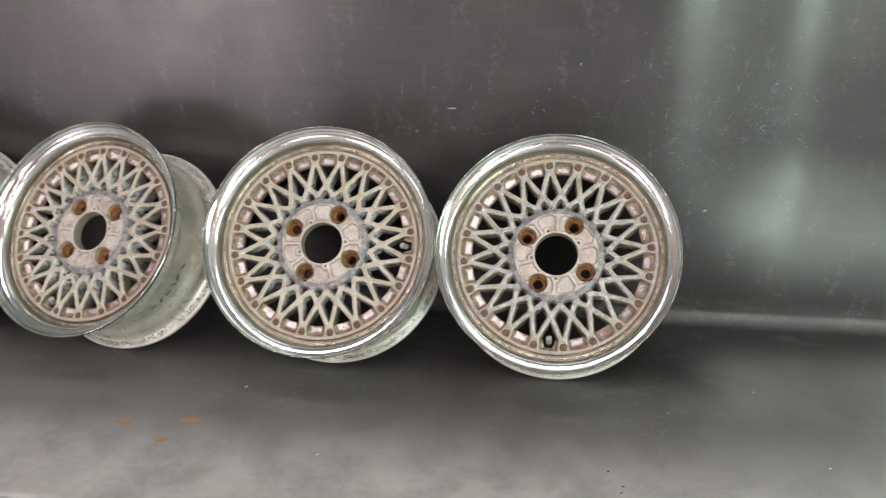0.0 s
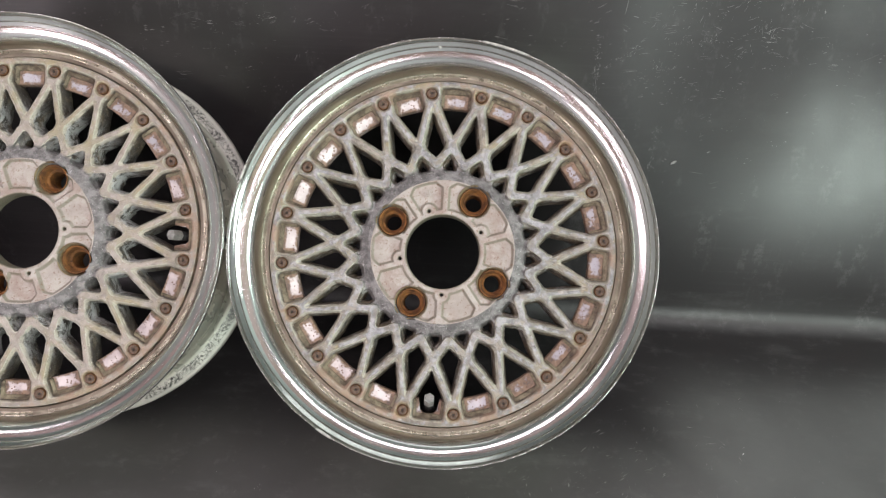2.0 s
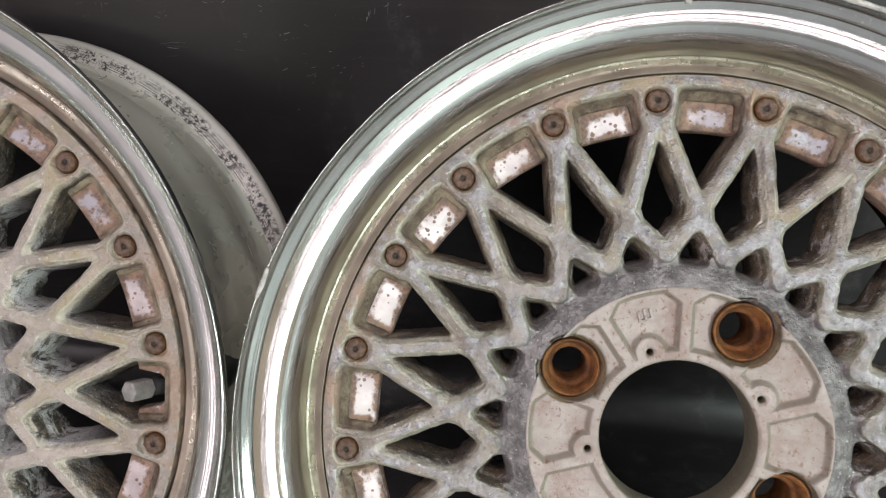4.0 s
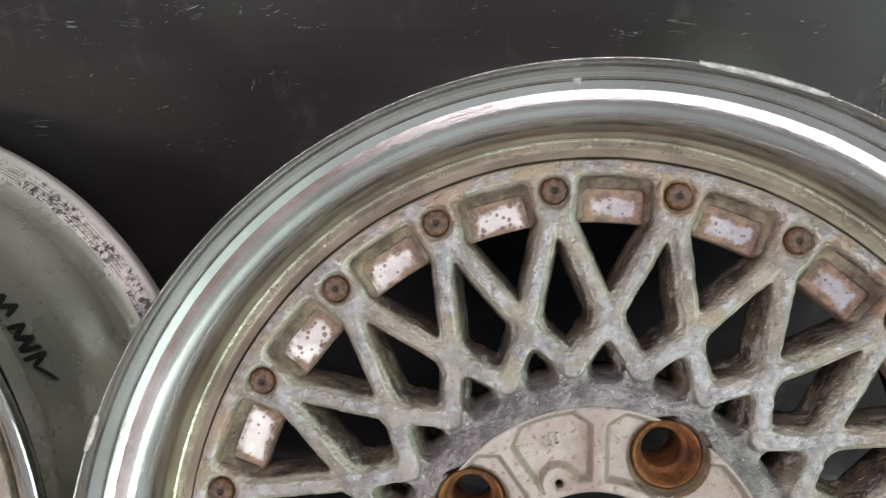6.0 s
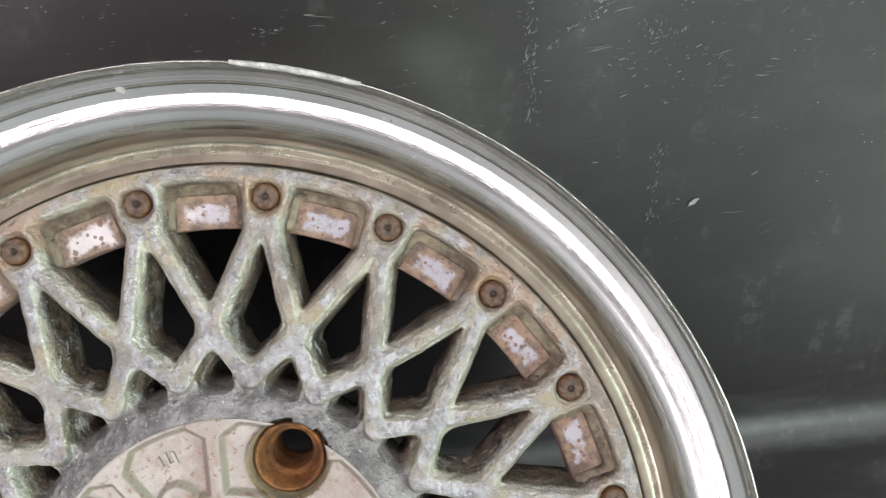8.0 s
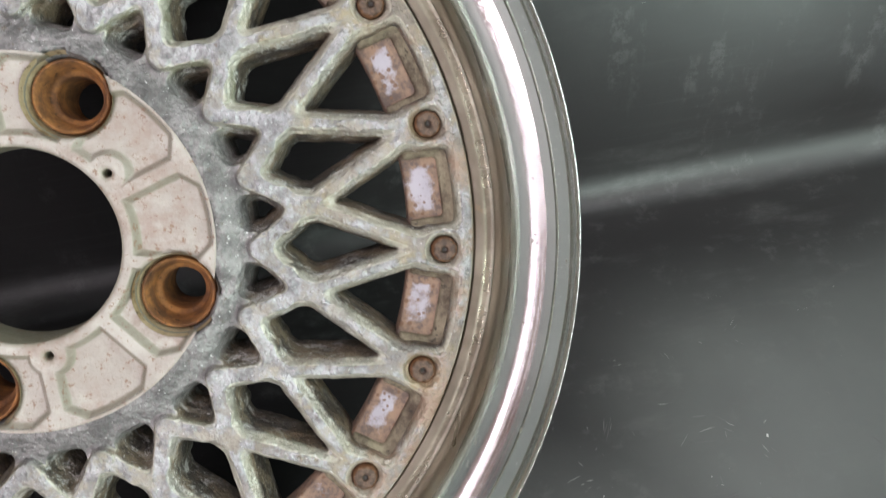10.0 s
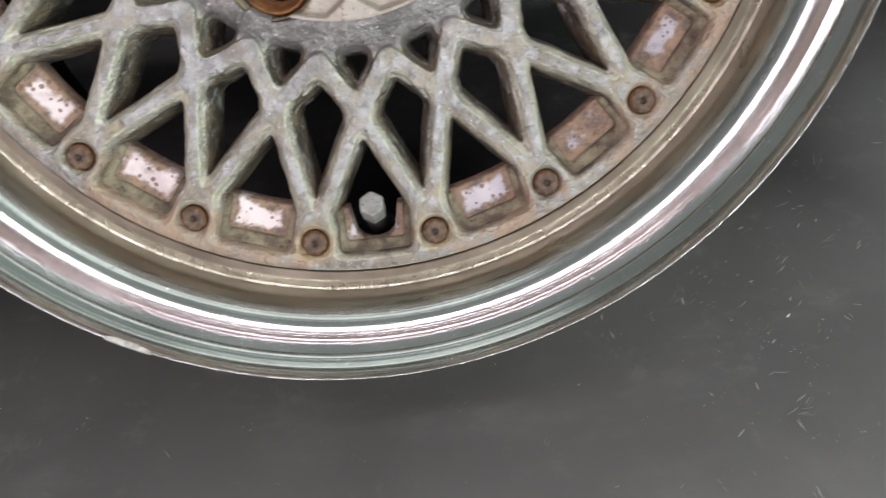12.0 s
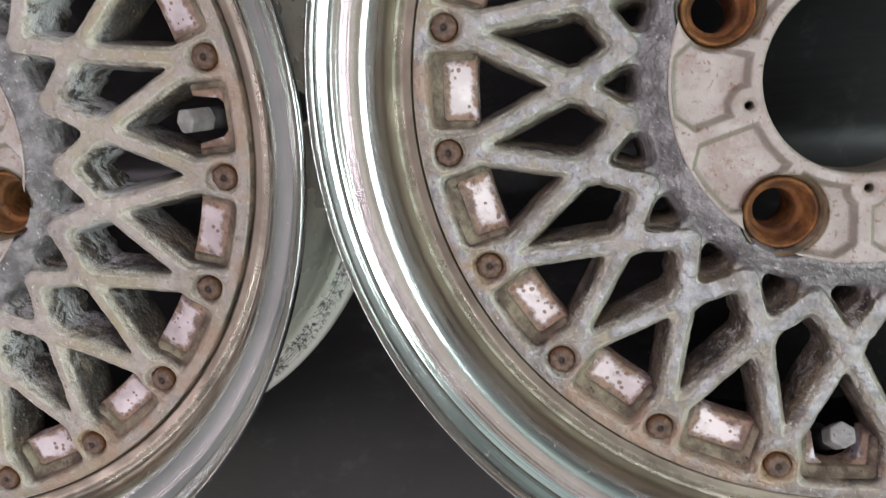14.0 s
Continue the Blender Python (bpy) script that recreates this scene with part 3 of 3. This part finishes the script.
def hub_field(x, z):
    r = np.hypot(x, z)
    f = np.minimum(r - 0.0352, 0.0685 - r)
    for k in range(4):
        lx, lz = polar(LUG_R, LUG_AT + 90 * k)
        f = np.minimum(f, np.hypot(x - lx, z - lz) - LUG_HOLE)
        ex, ez = polar(0.0405, EARS[k])
        f = np.minimum(f, np.hypot(x - ex, z - ez) - 0.0018)
    return f


def hub_top(x, z, f):
    """Ten sunk cells between flat ribs, with small ears round the bore."""
    r, a = np.hypot(x, z), np.degrees(np.arctan2(x, z))
    b = np.abs((a - 7.2) % 36 - 18)
    rib = r * np.sin(np.radians(18 - b)) - 0.0021
    lobe = np.minimum.reduce([np.hypot(x - ex, z - ez) for ex, ez in (polar(0.0405, e) for e in EARS)]) - 0.0062
    cell = np.minimum.reduce([rib, 0.0672 - r, 0.0612 + 0.75 * rib - r, r - 0.0390, lobe])
    h = 0.0008 - 0.0036 * np.clip(cell / 0.0024, 0, 1)
    return h - 0.0008 * np.clip(1 - f / 0.0012, 0, 1)


def lug_seat(parent, a):
    prof = rounded([(0.0138, -0.0105), (0.0134, -0.0064), (0.0124, -0.0060), (0.0115, -0.0084), (0.0101, -0.0150), (0.0095, -0.0158), (0.0079, -0.0170), (0.0077, -0.040)], 3, 0.22)
    verts, faces = lathe(prof, 40, 0.0001, polar(LUG_R, a))
    recess = lathe(rounded([(0.0156, -0.0010), (0.0151, -0.0034), (0.0146, -0.0070), (0.0139, -0.0092), (0.0132, -0.0096)], 3, 0.3), 40, 0.0001, polar(LUG_R, a))
    mesh_part("bolt_recess", *recess, OLIVE, parent, "olive-grimed recess round the bolt seat")
    return mesh_part("lug_seat", verts, faces, RUST, parent, "rusty orange-brown bolt seat")


def rivet(parent, a):
    prof = rounded([(0.0003, -0.0010), (0.0010, -0.0008), (0.0014, 0.0002), (0.0030, 0.0004), (0.0041, 0.0002), (0.0048, -0.0008), (0.0050, -0.0040), (0.0062, -0.0060)], 2, 0.3)
    verts, faces = lathe(prof, 32, 0.0001, (0, 0))
    out = []
    for x, y, z in verts:
        r, t = math.hypot(x, z), math.atan2(x, z)
        s = 1 + 0.09 * math.cos(8 * t) * min(1, max(0, (r - 0.001) / 0.002)) * (r < 0.0046)
        out.append((x * s, y, z * s))
    faces.append(tuple(i * len(prof) for i in range(32)))
    return out, faces


def valve(parent):
    turn = pose(0, 0, 0, 0, VALVE_AT, 0) @ pose(0, 0.014, 0.1425, 28, 0, 0)
    verts, faces = lathe([(0.0001, 0.001), (0.0042, 0.001), (0.0046, -0.006), (0.0056, -0.022), (0.0080, -0.026)], 20)
    stem = mesh_part("valve_stem", [turn @ Vector(v) for v in verts], faces, RUBBER, parent, "black rubber valve stem")
    bm = bmesh.new()
    bmesh.ops.create_cone(bm, cap_ends=True, segments=6, radius1=0.0054, radius2=0.0054, depth=0.012)
    bmesh.ops.bevel(bm, geom=[e for e in bm.edges], offset=0.0008, segments=2, affect="EDGES", profile=0.5)
    bmesh.ops.transform(bm, matrix=turn @ pose(0, -0.006, 0, 90, 0, 0), verts=bm.verts)
    verts, faces = lathe(rounded([(0.0098, -0.041), (0.0104, -0.0455), (0.0086, -0.0500), (0.0056, -0.0560), (0.0046, -0.0600), (0.0020, -0.0604), (0.0018, -0.0585), (0.0001, -0.0585)], 3, 0.3), 24)
    mesh_part("valve_base", [turn @ Vector(v) for v in verts], faces, RUBBER, stem, "black rubber foot of the valve on the barrel")
    part("valve_cap", bm, CAP, stem, "grey hexagonal plastic valve cap")


def mounting_flange(parent):
    """Plated ring behind the pockets, notched where the valve passes."""
    steps = 360
    verts, faces = [], []
    vx, vz = polar(0.1435, VALVE_AT)
    for i in range(steps):
        a = 360 * i / steps
        rin = 0.1392
        for q in range(40):
            x, z = polar(rin, a)
            if math.hypot(x - vx, z - vz) < 0.0098:
                rin += 0.0004
        for r, f in ((rin, -0.020), (rin, -0.0108), (rin + 0.0008, -0.0100), (0.1545, -0.0100), (0.1568, -0.0085), (0.1625, -0.0080)):
            x, z = polar(max(r, rin), a)
            verts.append((x, -f, z))
    for i in range(steps):
        j = (i + 1) % steps
        for q in range(5):
            faces.append((i * 6 + q, i * 6 + q + 1, j * 6 + q + 1, j * 6 + q))
    return mesh_part("mounting_flange", verts, faces, PLATE, parent, "plated flange freckled with rust behind the pockets")


def pocket_field(x, z):
    """The stepped ledge inside the pockets, with a round-cornered window for each plate."""
    r, a = np.hypot(x, z), np.degrees(np.arctan2(x, z))
    b = np.radians(a % 18 - 9)
    u, v = np.abs(r * np.sin(b)), r * np.cos(b)
    du, dv = u - 0.0117 + 0.002, v - 0.1524 + 0.002
    window = np.hypot(np.maximum(du, 0), np.maximum(dv, 0)) + np.minimum(np.maximum(du, dv), 0) - 0.002
    return np.minimum(window, r - 0.1400)


def pocket_top(x, z, f):
    return -0.0088 + 0.0012 * np.clip(f / 0.0006, 0, 1) + 0.0024 * np.clip((f - 0.0013) / 0.0030, 0, 1)


def cast_mark(parent):
    bm = bmesh.new()
    for u, w, h, v in ((-0.0028, 0.0011, 0.0040, 0.0), (0.0, 0.0011, 0.0048, 0.0004), (0.0028, 0.0011, 0.0040, 0.0), (0.0, 0.0070, 0.0010, -0.0024)):
        made = bmesh.ops.create_cube(bm, size=1)["verts"]
        bmesh.ops.transform(bm, matrix=Matrix.Translation((u, 0.0030, v)) @ Matrix.Diagonal((w, 0.0024, h, 1)), verts=made)
    bmesh.ops.transform(bm, matrix=pose(0, 0, 0, 0, -11, 0) @ Matrix.Translation((0, 0, 0.0570)), verts=bm.verts)
    part("cast_mark", bm, HUB, parent, "small raised foundry mark")


def build_wheel():
    wheel = new("alloy_wheel")
    tagged(wheel, "weathered cross-spoke alloy wheel with polished lip leaning on the black sheet", "wheel", "wheels leaning in a row")
    lip = rounded([(0.1634, -0.012), (0.1636, -0.0048), (0.1644, -0.0038), (0.1682, -0.0036), (0.1706, -0.0042), (0.1716, -0.0036)], 4, 0.3)
    mesh_part("lip_channel", *lathe(lip, 240, 0.0001), STAIN, wheel, "brown-stained channel inside the lip")
    front = rounded([(0.1716, -0.0036), (0.1722, 0.0010), (0.1731, 0.0058), (0.1748, 0.0104), (0.1772, 0.0140), (0.1800, 0.0164), (0.1832, 0.0178), (0.1862, 0.0186)], 6, 0.48)
    front += rounded([(0.1866, 0.0187), (0.1884, 0.0193), (0.1890, 0.0200), (0.1893, 0.0218), (0.1899, 0.0226), (0.1914, 0.0240), (0.1925, 0.0252), (0.1929, 0.0256),
                      (0.1931, 0.0264), (0.1928, 0.0272), (0.1929, 0.0292), (0.1934, 0.0322), (0.1941, 0.0336), (0.1949, 0.0328),
                      (0.1952, 0.0298), (0.1944, 0.0262), (0.1900, 0.0212), (0.1840, 0.0170), (0.1800, 0.0140)], 4, 0.3)
    mesh_part("lip", *lathe(front, 320, 0.00005), POLISH, wheel, "polished stepped aluminium lip with dull patches")
    outer = rounded([(0.1800, 0.0140), (0.1792, -0.012), (0.1650, -0.024), (0.1640, -0.068), (0.1665, -0.082), (0.1742, -0.096), (0.1765, -0.103), (0.1748, -0.110), (0.1762, -0.117), (0.1790, -0.1215), (0.1820, -0.1235)], 4, 0.3)
    mesh_part("barrel", *lathe(outer, 200, 0.0001), BARREL, wheel, "dull grey-green barrel behind the lip")
    back = rounded([(0.1820, -0.1235), (0.1900, -0.1275), (0.1945, -0.1300), (0.1954, -0.1345), (0.1935, -0.1365), (0.1870, -0.1330)], 4, 0.3)
    mesh_part("back_flange", *lathe(back, 200, 0.0001), FLANGE, wheel, "back flange scuffed with black tyre marks")
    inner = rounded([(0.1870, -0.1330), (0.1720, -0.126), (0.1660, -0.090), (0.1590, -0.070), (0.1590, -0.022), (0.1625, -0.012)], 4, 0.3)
    mesh_part("barrel_inside", *lathe(inner, 160, 0.0001), INNER_DARK, wheel, "inner barrel black with brake dust")
    r = np.concatenate([np.linspace(0.0665, 0.0785, 13)[:-1], np.linspace(0.0785, FACE_R + 0.0006, 150)])
    a = np.arange(1120) * 2 * math.pi / 1120
    walls = ((0.0008, 0.0005), (0.0030, 0.0011), (0.0085, 0.0018), (0.0150, 0.0025), (0.0200, 0.0029), (0.0212, 0.0024))
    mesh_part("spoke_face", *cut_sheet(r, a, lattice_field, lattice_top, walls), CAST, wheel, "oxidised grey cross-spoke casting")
    r, a = np.linspace(0.1394, 0.1605, 26), np.arange(1000) * 2 * math.pi / 1000
    mesh_part("pocket_ledge", *cut_sheet(r, a, pocket_field, pocket_top, ((0.0035, 0.0004),)), LEDGE, wheel, "grimy stepped ledge inside the pockets")
    r = np.linspace(0.0346, 0.0680, 68)
    a = np.arange(760) * 2 * math.pi / 760
    walls = ((0.0008, 0.0003), (0.0100, 0.0004), (0.0200, 0.0004))
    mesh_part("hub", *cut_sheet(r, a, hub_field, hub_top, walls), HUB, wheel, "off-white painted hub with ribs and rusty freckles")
    for k in range(4):
        lug_seat(wheel, LUG_AT + 90 * k)
    first = None
    for k in range(20):
        if first is None:
            first = mesh_part("rivet", *rivet(wheel, 0), RIVET, wheel, "brown rusted rivet head")
            ob = first
        else:
            ob = new("rivet", first.data)
            ob.parent = wheel
            tagged(ob, "brown rusted rivet head")
        x, z = polar(RIVET_R, 18 * k)
        ob.matrix_local = pose(x, 0.0009, z, 0, 37 * k, 0)
    mounting_flange(wheel)
    valve(wheel)
    cast_mark(wheel)
    return wheel


def stand(x, y, z, azimuth, lean, spin):
    return pose(x, y, z) @ pose(0, 0, 0, 0, 0, -azimuth) @ pose(0, 0, 0, -lean, 0, 0) @ pose(0, 0, 0, 0, spin, 0)


wheel = build_wheel()
second = copy_thing(wheel, stand(-0.3918, -0.0178, 0.2496, -4.66, 37.03, -97.74))
third = copy_thing(wheel, stand(-0.8259, -0.0121, 0.2524, 8.08, 39.29, 11.06))
fourth = copy_thing(wheel, stand(-1.2400, 0.0000, 0.2600, 0.0, 38.5, 55.0))
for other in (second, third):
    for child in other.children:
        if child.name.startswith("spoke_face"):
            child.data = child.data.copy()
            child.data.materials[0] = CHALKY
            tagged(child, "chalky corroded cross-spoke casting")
wheel.matrix_basis = stand(0.0, 0.0, 0.2375, -1.21, 38.61, -6.05)


def marker_writing(parent, width, strokes, radius=0.1654):
    """Plain dark bars in place of hand lettering on the barrel: (angle, forward, length, slant)."""
    for a, f, length, slant in strokes:
        bm = bmesh.new()
        rows = []
        for i in range(9):
            u = length * (i / 8 - 0.5)
            taper = 0.75 + 0.25 * math.sin(math.pi * i / 8)
            row = []
            for w in (-width / 2 * taper, width / 2 * taper):
                ang = a + math.degrees((u * math.cos(slant) - w * math.sin(slant)) / radius)
                x, z = polar(radius, ang)
                row.append(bm.verts.new((x, -(f + u * math.sin(slant) + w * math.cos(slant)), z)))
            rows.append(row)
        for p, q in zip(rows, rows[1:]):
            bm.faces.new((p[0], p[1], q[1], q[0]))
        part("marker_stroke", bm, INK, parent, "black hand-drawn marker stroke on the barrel")


marker_writing(second, 0.0026, [
    (162.9, -0.0453, 0.0195, -1.59), (163.6, -0.0477, 0.0155, 1.26), (166.0, -0.0476, 0.0175, -0.96), (157.4, -0.0441, 0.0143, -1.57), (158.3, -0.0443, 0.0149, 1.18),
    (159.5, -0.0450, 0.0153, -1.44), (160.5, -0.0446, 0.0168, 1.27), (161.5, -0.0450, 0.0170, -1.52), (151.5, -0.0469, 0.0110, -1.40), (152.6, -0.0461, 0.0135, 1.16),
    (153.7, -0.0478, 0.0160, -1.48), (154.6, -0.0489, 0.0144, 1.22), (145.5, -0.0471, 0.0162, -1.76), (147.4, -0.0394, 0.0120, 1.06), (147.7, -0.0437, 0.0197, -1.78),
    (148.2, -0.0505, 0.0095, 0.54), (141.2, -0.0470, 0.0104, -1.45), (142.5, -0.0458, 0.0144, 1.04), (142.4, -0.0414, 0.0090, -2.83)])
marker_writing(third, 0.0035, [(90.5, -0.064, 0.012, 0.5), (98.0, -0.063, 0.014, -0.5), (103.0, -0.066, 0.010, 0.9), (109.5, -0.066, 0.014, 0.3), (115.9, -0.065, 0.012, -0.8), (122.8, -0.065, 0.013, 0.4)])


def lip_scrape(parent, start, end, seed):
    """A rough kerbed patch along the outer edge of the lip."""
    rnd = random.Random(seed)
    n = 40
    verts, faces = [], []
    for i in range(n + 1):
        t = i / n
        a = start + (end - start) * t
        w = math.sin(math.pi * t) ** 0.5 * rnd.uniform(0.75, 1.0)
        for r, f in ((0.1953, 0.0296), (0.1950, 0.0330), (0.1942 - 0.0005 * w, 0.0338), (0.1936 - 0.0008 * w, 0.0334 - 0.0016 * w)):
            x, z = polar(r + rnd.uniform(-0.00008, 0.00012), a)
            verts.append((x, -f - rnd.uniform(0, 0.0001), z))
    for i in range(n):
        for q in range(3):
            faces.append((i * 4 + q, i * 4 + q + 1, i * 4 + q + 5, i * 4 + q + 4))
    return mesh_part("lip_scrape", verts, faces, SCRAPED, parent, "rough kerb scrape on the lip edge")


def lip_nick(parent, at, size):
    """A small pale burr across the step of the lip."""
    bm = bmesh.new()
    bmesh.ops.create_cube(bm, size=1)
    bmesh.ops.bevel(bm, geom=bm.edges[:], offset=0.22, segments=2, affect="EDGES", profile=0.5)
    x, z = polar(0.1894, at)
    bmesh.ops.transform(bm, matrix=Matrix.Translation((x, -0.0212, z)) @ pose(0, 0, 0, 0, at, 0) @ pose(0, 0, 0, 35, 0, 0) @ Matrix.Diagonal((size, 0.0018, 0.0034, 1)), verts=bm.verts)
    part("lip_burr", bm, SCRAPED, parent, "small pale burr on the step of the lip", True)


lip_nick(wheel, 3.2, 0.0030)
lip_scrape(wheel, 15.0, 28.0, 3)
lip_scrape(wheel, 293, 297, 5)
lip_scrape(wheel, 214, 219, 8)
lip_scrape(second, 60, 66, 4)


# ---- marks on the sheet ----
def on_wall(x, z):
    y = FOOT + z * math.tan(LEAN_BACK)
    return Vector((x, sheet_wave(x, y, z) - 0.0006, z))


def on_floor(x, y):
    rise = 0.016 * min(1.0, max(0.0, (-0.15 - x) / 0.66)) * min(1.0, max(0.0, (y + 0.17) / 0.1))
    return Vector((x, y, rise + 0.0005))


def strokes(bm, place, u, v, length, width, angle, bow):
    """One thin curved sliver lying on the sheet."""
    n = 5
    rows = []
    lift = 0.00002 * (len(bm.verts) // 10 % 24)
    for i in range(n):
        t = i / (n - 1) - 0.5
        w = width * (1 - (2 * t) ** 2) * 0.5 + 0.00006
        a = angle + bow * t
        cu, cv = u + length * t * math.cos(a), v + length * t * math.sin(a)
        rows.append([bm.verts.new(place(cu - k * w * math.sin(a), cv + k * w * math.cos(a)) + Vector((0, -lift, lift))) for k in (-1, 1)])
    for p, q in zip(rows, rows[1:]):
        bm.faces.new((p[0], p[1], q[1], q[0]))


def scratches():
    rnd = random.Random(11)
    bm = bmesh.new()
    clusters = [(-0.17, 0.40, 0.10, 0.05, 30), (0.05, 0.42, 0.12, 0.06, 26), (0.26, 0.36, 0.12, 0.06, 60), (0.42, 0.40, 0.16, 0.10, 60), (-0.32, 0.36, 0.10, 0.05, 26),
                (-0.5, 0.40, 0.12, 0.08, 20), (0.30, 0.24, 0.07, 0.06, 16), (0.02, 0.50, 0.30, 0.06, 24), (0.34, 0.42, 0.07, 0.035, 70), (0.36, 0.30, 0.08, 0.07, 40), (-0.05, 0.38, 0.20, 0.03, 80), (-0.22, 0.34, 0.04, 0.05, 50), (0.30, 0.36, 0.05, 0.04, 90), (0.22, 0.44, 0.06, 0.03, 50)]
    for cx, cz, sx, sz, count in clusters:
        main = rnd.choice((0.05, 1.45, 0.12))
        for _ in range(count):
            u, v = rnd.gauss(cx, sx), min(0.62, max(0.12, rnd.gauss(cz, sz)))
            size, lean = 0.0012 * math.exp(rnd.gauss(0.9, 0.75)), main + rnd.gauss(0, 0.25)
            for _ in range(rnd.choice((1, 1, 2, 4))):
                strokes(bm, on_wall, u + rnd.gauss(0, 0.003), v + rnd.gauss(0, 0.003), size * rnd.uniform(0.5, 1.2), rnd.uniform(0.00012, 0.0004) * rnd.choice((1, 1, 1.8)), lean + rnd.gauss(0, 0.08), rnd.gauss(0, 0.10))
    # trails of dashes, chalky rubs and bundles of parallel nicks
    for x0, z0, x1, z1, count, spread, lean in [(0.155, 0.375, 0.156, 0.295, 70, 0.0022, 1.2), (0.151, 0.39, 0.154, 0.318, 26, 0.002, 0.2), (0.164, 0.337, 0.204, 0.370, 30, 0.0010, 0.65),
                                                (0.234, 0.268, 0.233, 0.208, 46, 0.0025, 1.1), (0.226, 0.365, 0.292, 0.366, 44, 0.0035, 1.45), (0.215, 0.343, 0.245, 0.334, 30, 0.0040, 1.25),
                                                (0.323, 0.375, 0.350, 0.373, 18, 0.0020, 1.35), (0.20, 0.325, 0.26, 0.315, 30, 0.006, 0.1), (0.018, 0.361, 0.030, 0.359, 14, 0.0012, -0.1),
                                                (-0.151, 0.365, -0.123, 0.368, 14, 0.0012, 0.3), (-0.102, 0.384, -0.077, 0.380, 6, 0.0004, -0.15), (-0.176, 0.338, -0.177, 0.330, 8, 0.0008, 1.5), (0.178, 0.343, 0.194, 0.357, 16, 0.001, 0.6)]:
        for _ in range(count):
            t = rnd.random()
            u, v = x0 + (x1 - x0) * t + rnd.gauss(0, spread), z0 + (z1 - z0) * t + rnd.gauss(0, spread)
            strokes(bm, on_wall, u, v, 0.0011 * math.exp(rnd.gauss(0.55, 0.5)), rnd.uniform(0.00018, 0.0006), lean + rnd.gauss(0, 0.22), rnd.gauss(0, 0.25))
    tagged(part("wall_scratches", bm, SCRATCH), "fine pale scratches on the upright black sheet", "scratches", kind="stuff")
    bm = bmesh.new()
    for cx, cy, sx, sy, count in [(0.30, -0.12, 0.12, 0.08, 170), (0.17, -0.10, 0.07, 0.06, 130), (0.1, -0.2, 0.2, 0.05, 60), (-0.3, -0.18, 0.2, 0.06, 40), (-0.6, -0.22, 0.15, 0.08, 30), (0.35, 0.02, 0.1, 0.06, 30)]:
        for _ in range(count):
            u, v = rnd.gauss(cx, sx), min(0.10, max(-0.36, rnd.gauss(cy, sy)))
            size, lean = 0.0012 * math.exp(rnd.gauss(0.8, 0.8)), rnd.choice((0.3, 0.8, 1.9)) + rnd.gauss(0, 0.3)
            for _ in range(rnd.choice((1, 1, 1, 3, 5))):
                strokes(bm, on_floor, u + rnd.gauss(0, 0.0025), v + rnd.gauss(0, 0.0025), size * rnd.uniform(0.5, 1.2), rnd.uniform(0.00015, 0.0005) * rnd.choice((1, 1, 1.8)), lean + rnd.gauss(0, 0.1), rnd.gauss(0, 0.10))
    tagged(part("floor_scratches", bm, SCRATCH), "fine pale scratches on the flat black sheet", "scratches", kind="stuff")


def chip(name, place, u, v, size, aspect, turn, material, label, category):
    """A small ragged flake lying on the sheet."""
    rnd = random.Random(int(1000 * abs(u) + 7 * abs(v) * 1000))
    bm = bmesh.new()
    ring, n = [], 14
    for i in range(n):
        a = 2 * math.pi * i / n
        r = size * rnd.uniform(0.6, 1.1)
        du, dv = r * math.cos(a), r * math.sin(a) * aspect
        ring.append(bm.verts.new(place(u + du * math.cos(turn) - dv * math.sin(turn), v + du * math.sin(turn) + dv * math.cos(turn))))
    bm.faces.new(ring)
    made = bmesh.ops.extrude_face_region(bm, geom=bm.faces[:])["geom"]
    lift = Vector((0, 0, 0.0006)) if place is on_floor else Vector((0, -0.0006, 0))
    bmesh.ops.translate(bm, vec=lift, verts=[g for g in made if isinstance(g, bmesh.types.BMVert)])
    return tagged(part(name, bm, material), label, category)


scratches()
for x, y, size, aspect, turn in ((-0.616, -0.250, 0.013, 0.6, 0.2), (-0.591, -0.200, 0.022, 0.35, 0.1), (-0.70, -0.215, 0.018, 0.4, 0.0)):
    chip("rust_stain", on_floor, x, y, size, aspect, turn, ORANGE, "orange rust-coloured smear on the flat black sheet", "stain")
for x, y, size, turn in ((-0.529, -0.107, 0.0032, 0.4), (-0.351, -0.254, 0.0026, 1.0), (0.41, -0.19, 0.0018, 0.3), (0.19, -0.087, 0.0014, 0.6), (0.333, -0.015, 0.0015, 1.2)):
    chip("paint_fleck", on_floor, x, y, size, 0.45, turn, FLECK, "tiny white paint fleck on the flat black sheet", "fleck")
for x, y, size in ((0.092, -0.236, 0.0026), (0.113, -0.265, 0.0024), (0.110, -0.278, 0.002)):
    chip("dirt_crumb", on_floor, x, y, size, 0.6, 0.5, RUBBER, "tiny black dirt crumb on the flat black sheet", "crumb")
for x, z, size, aspect, turn in ((-0.202, 0.412, 0.009, 0.16, 0.05), (0.261, 0.224, 0.0045, 0.35, 0.5), (0.027, 0.492, 0.0028, 0.4, 1.0)):
    chip("scuff", on_wall, x, z, size, aspect, turn, SCRATCH, "pale scuff on the upright black sheet", "scuff")
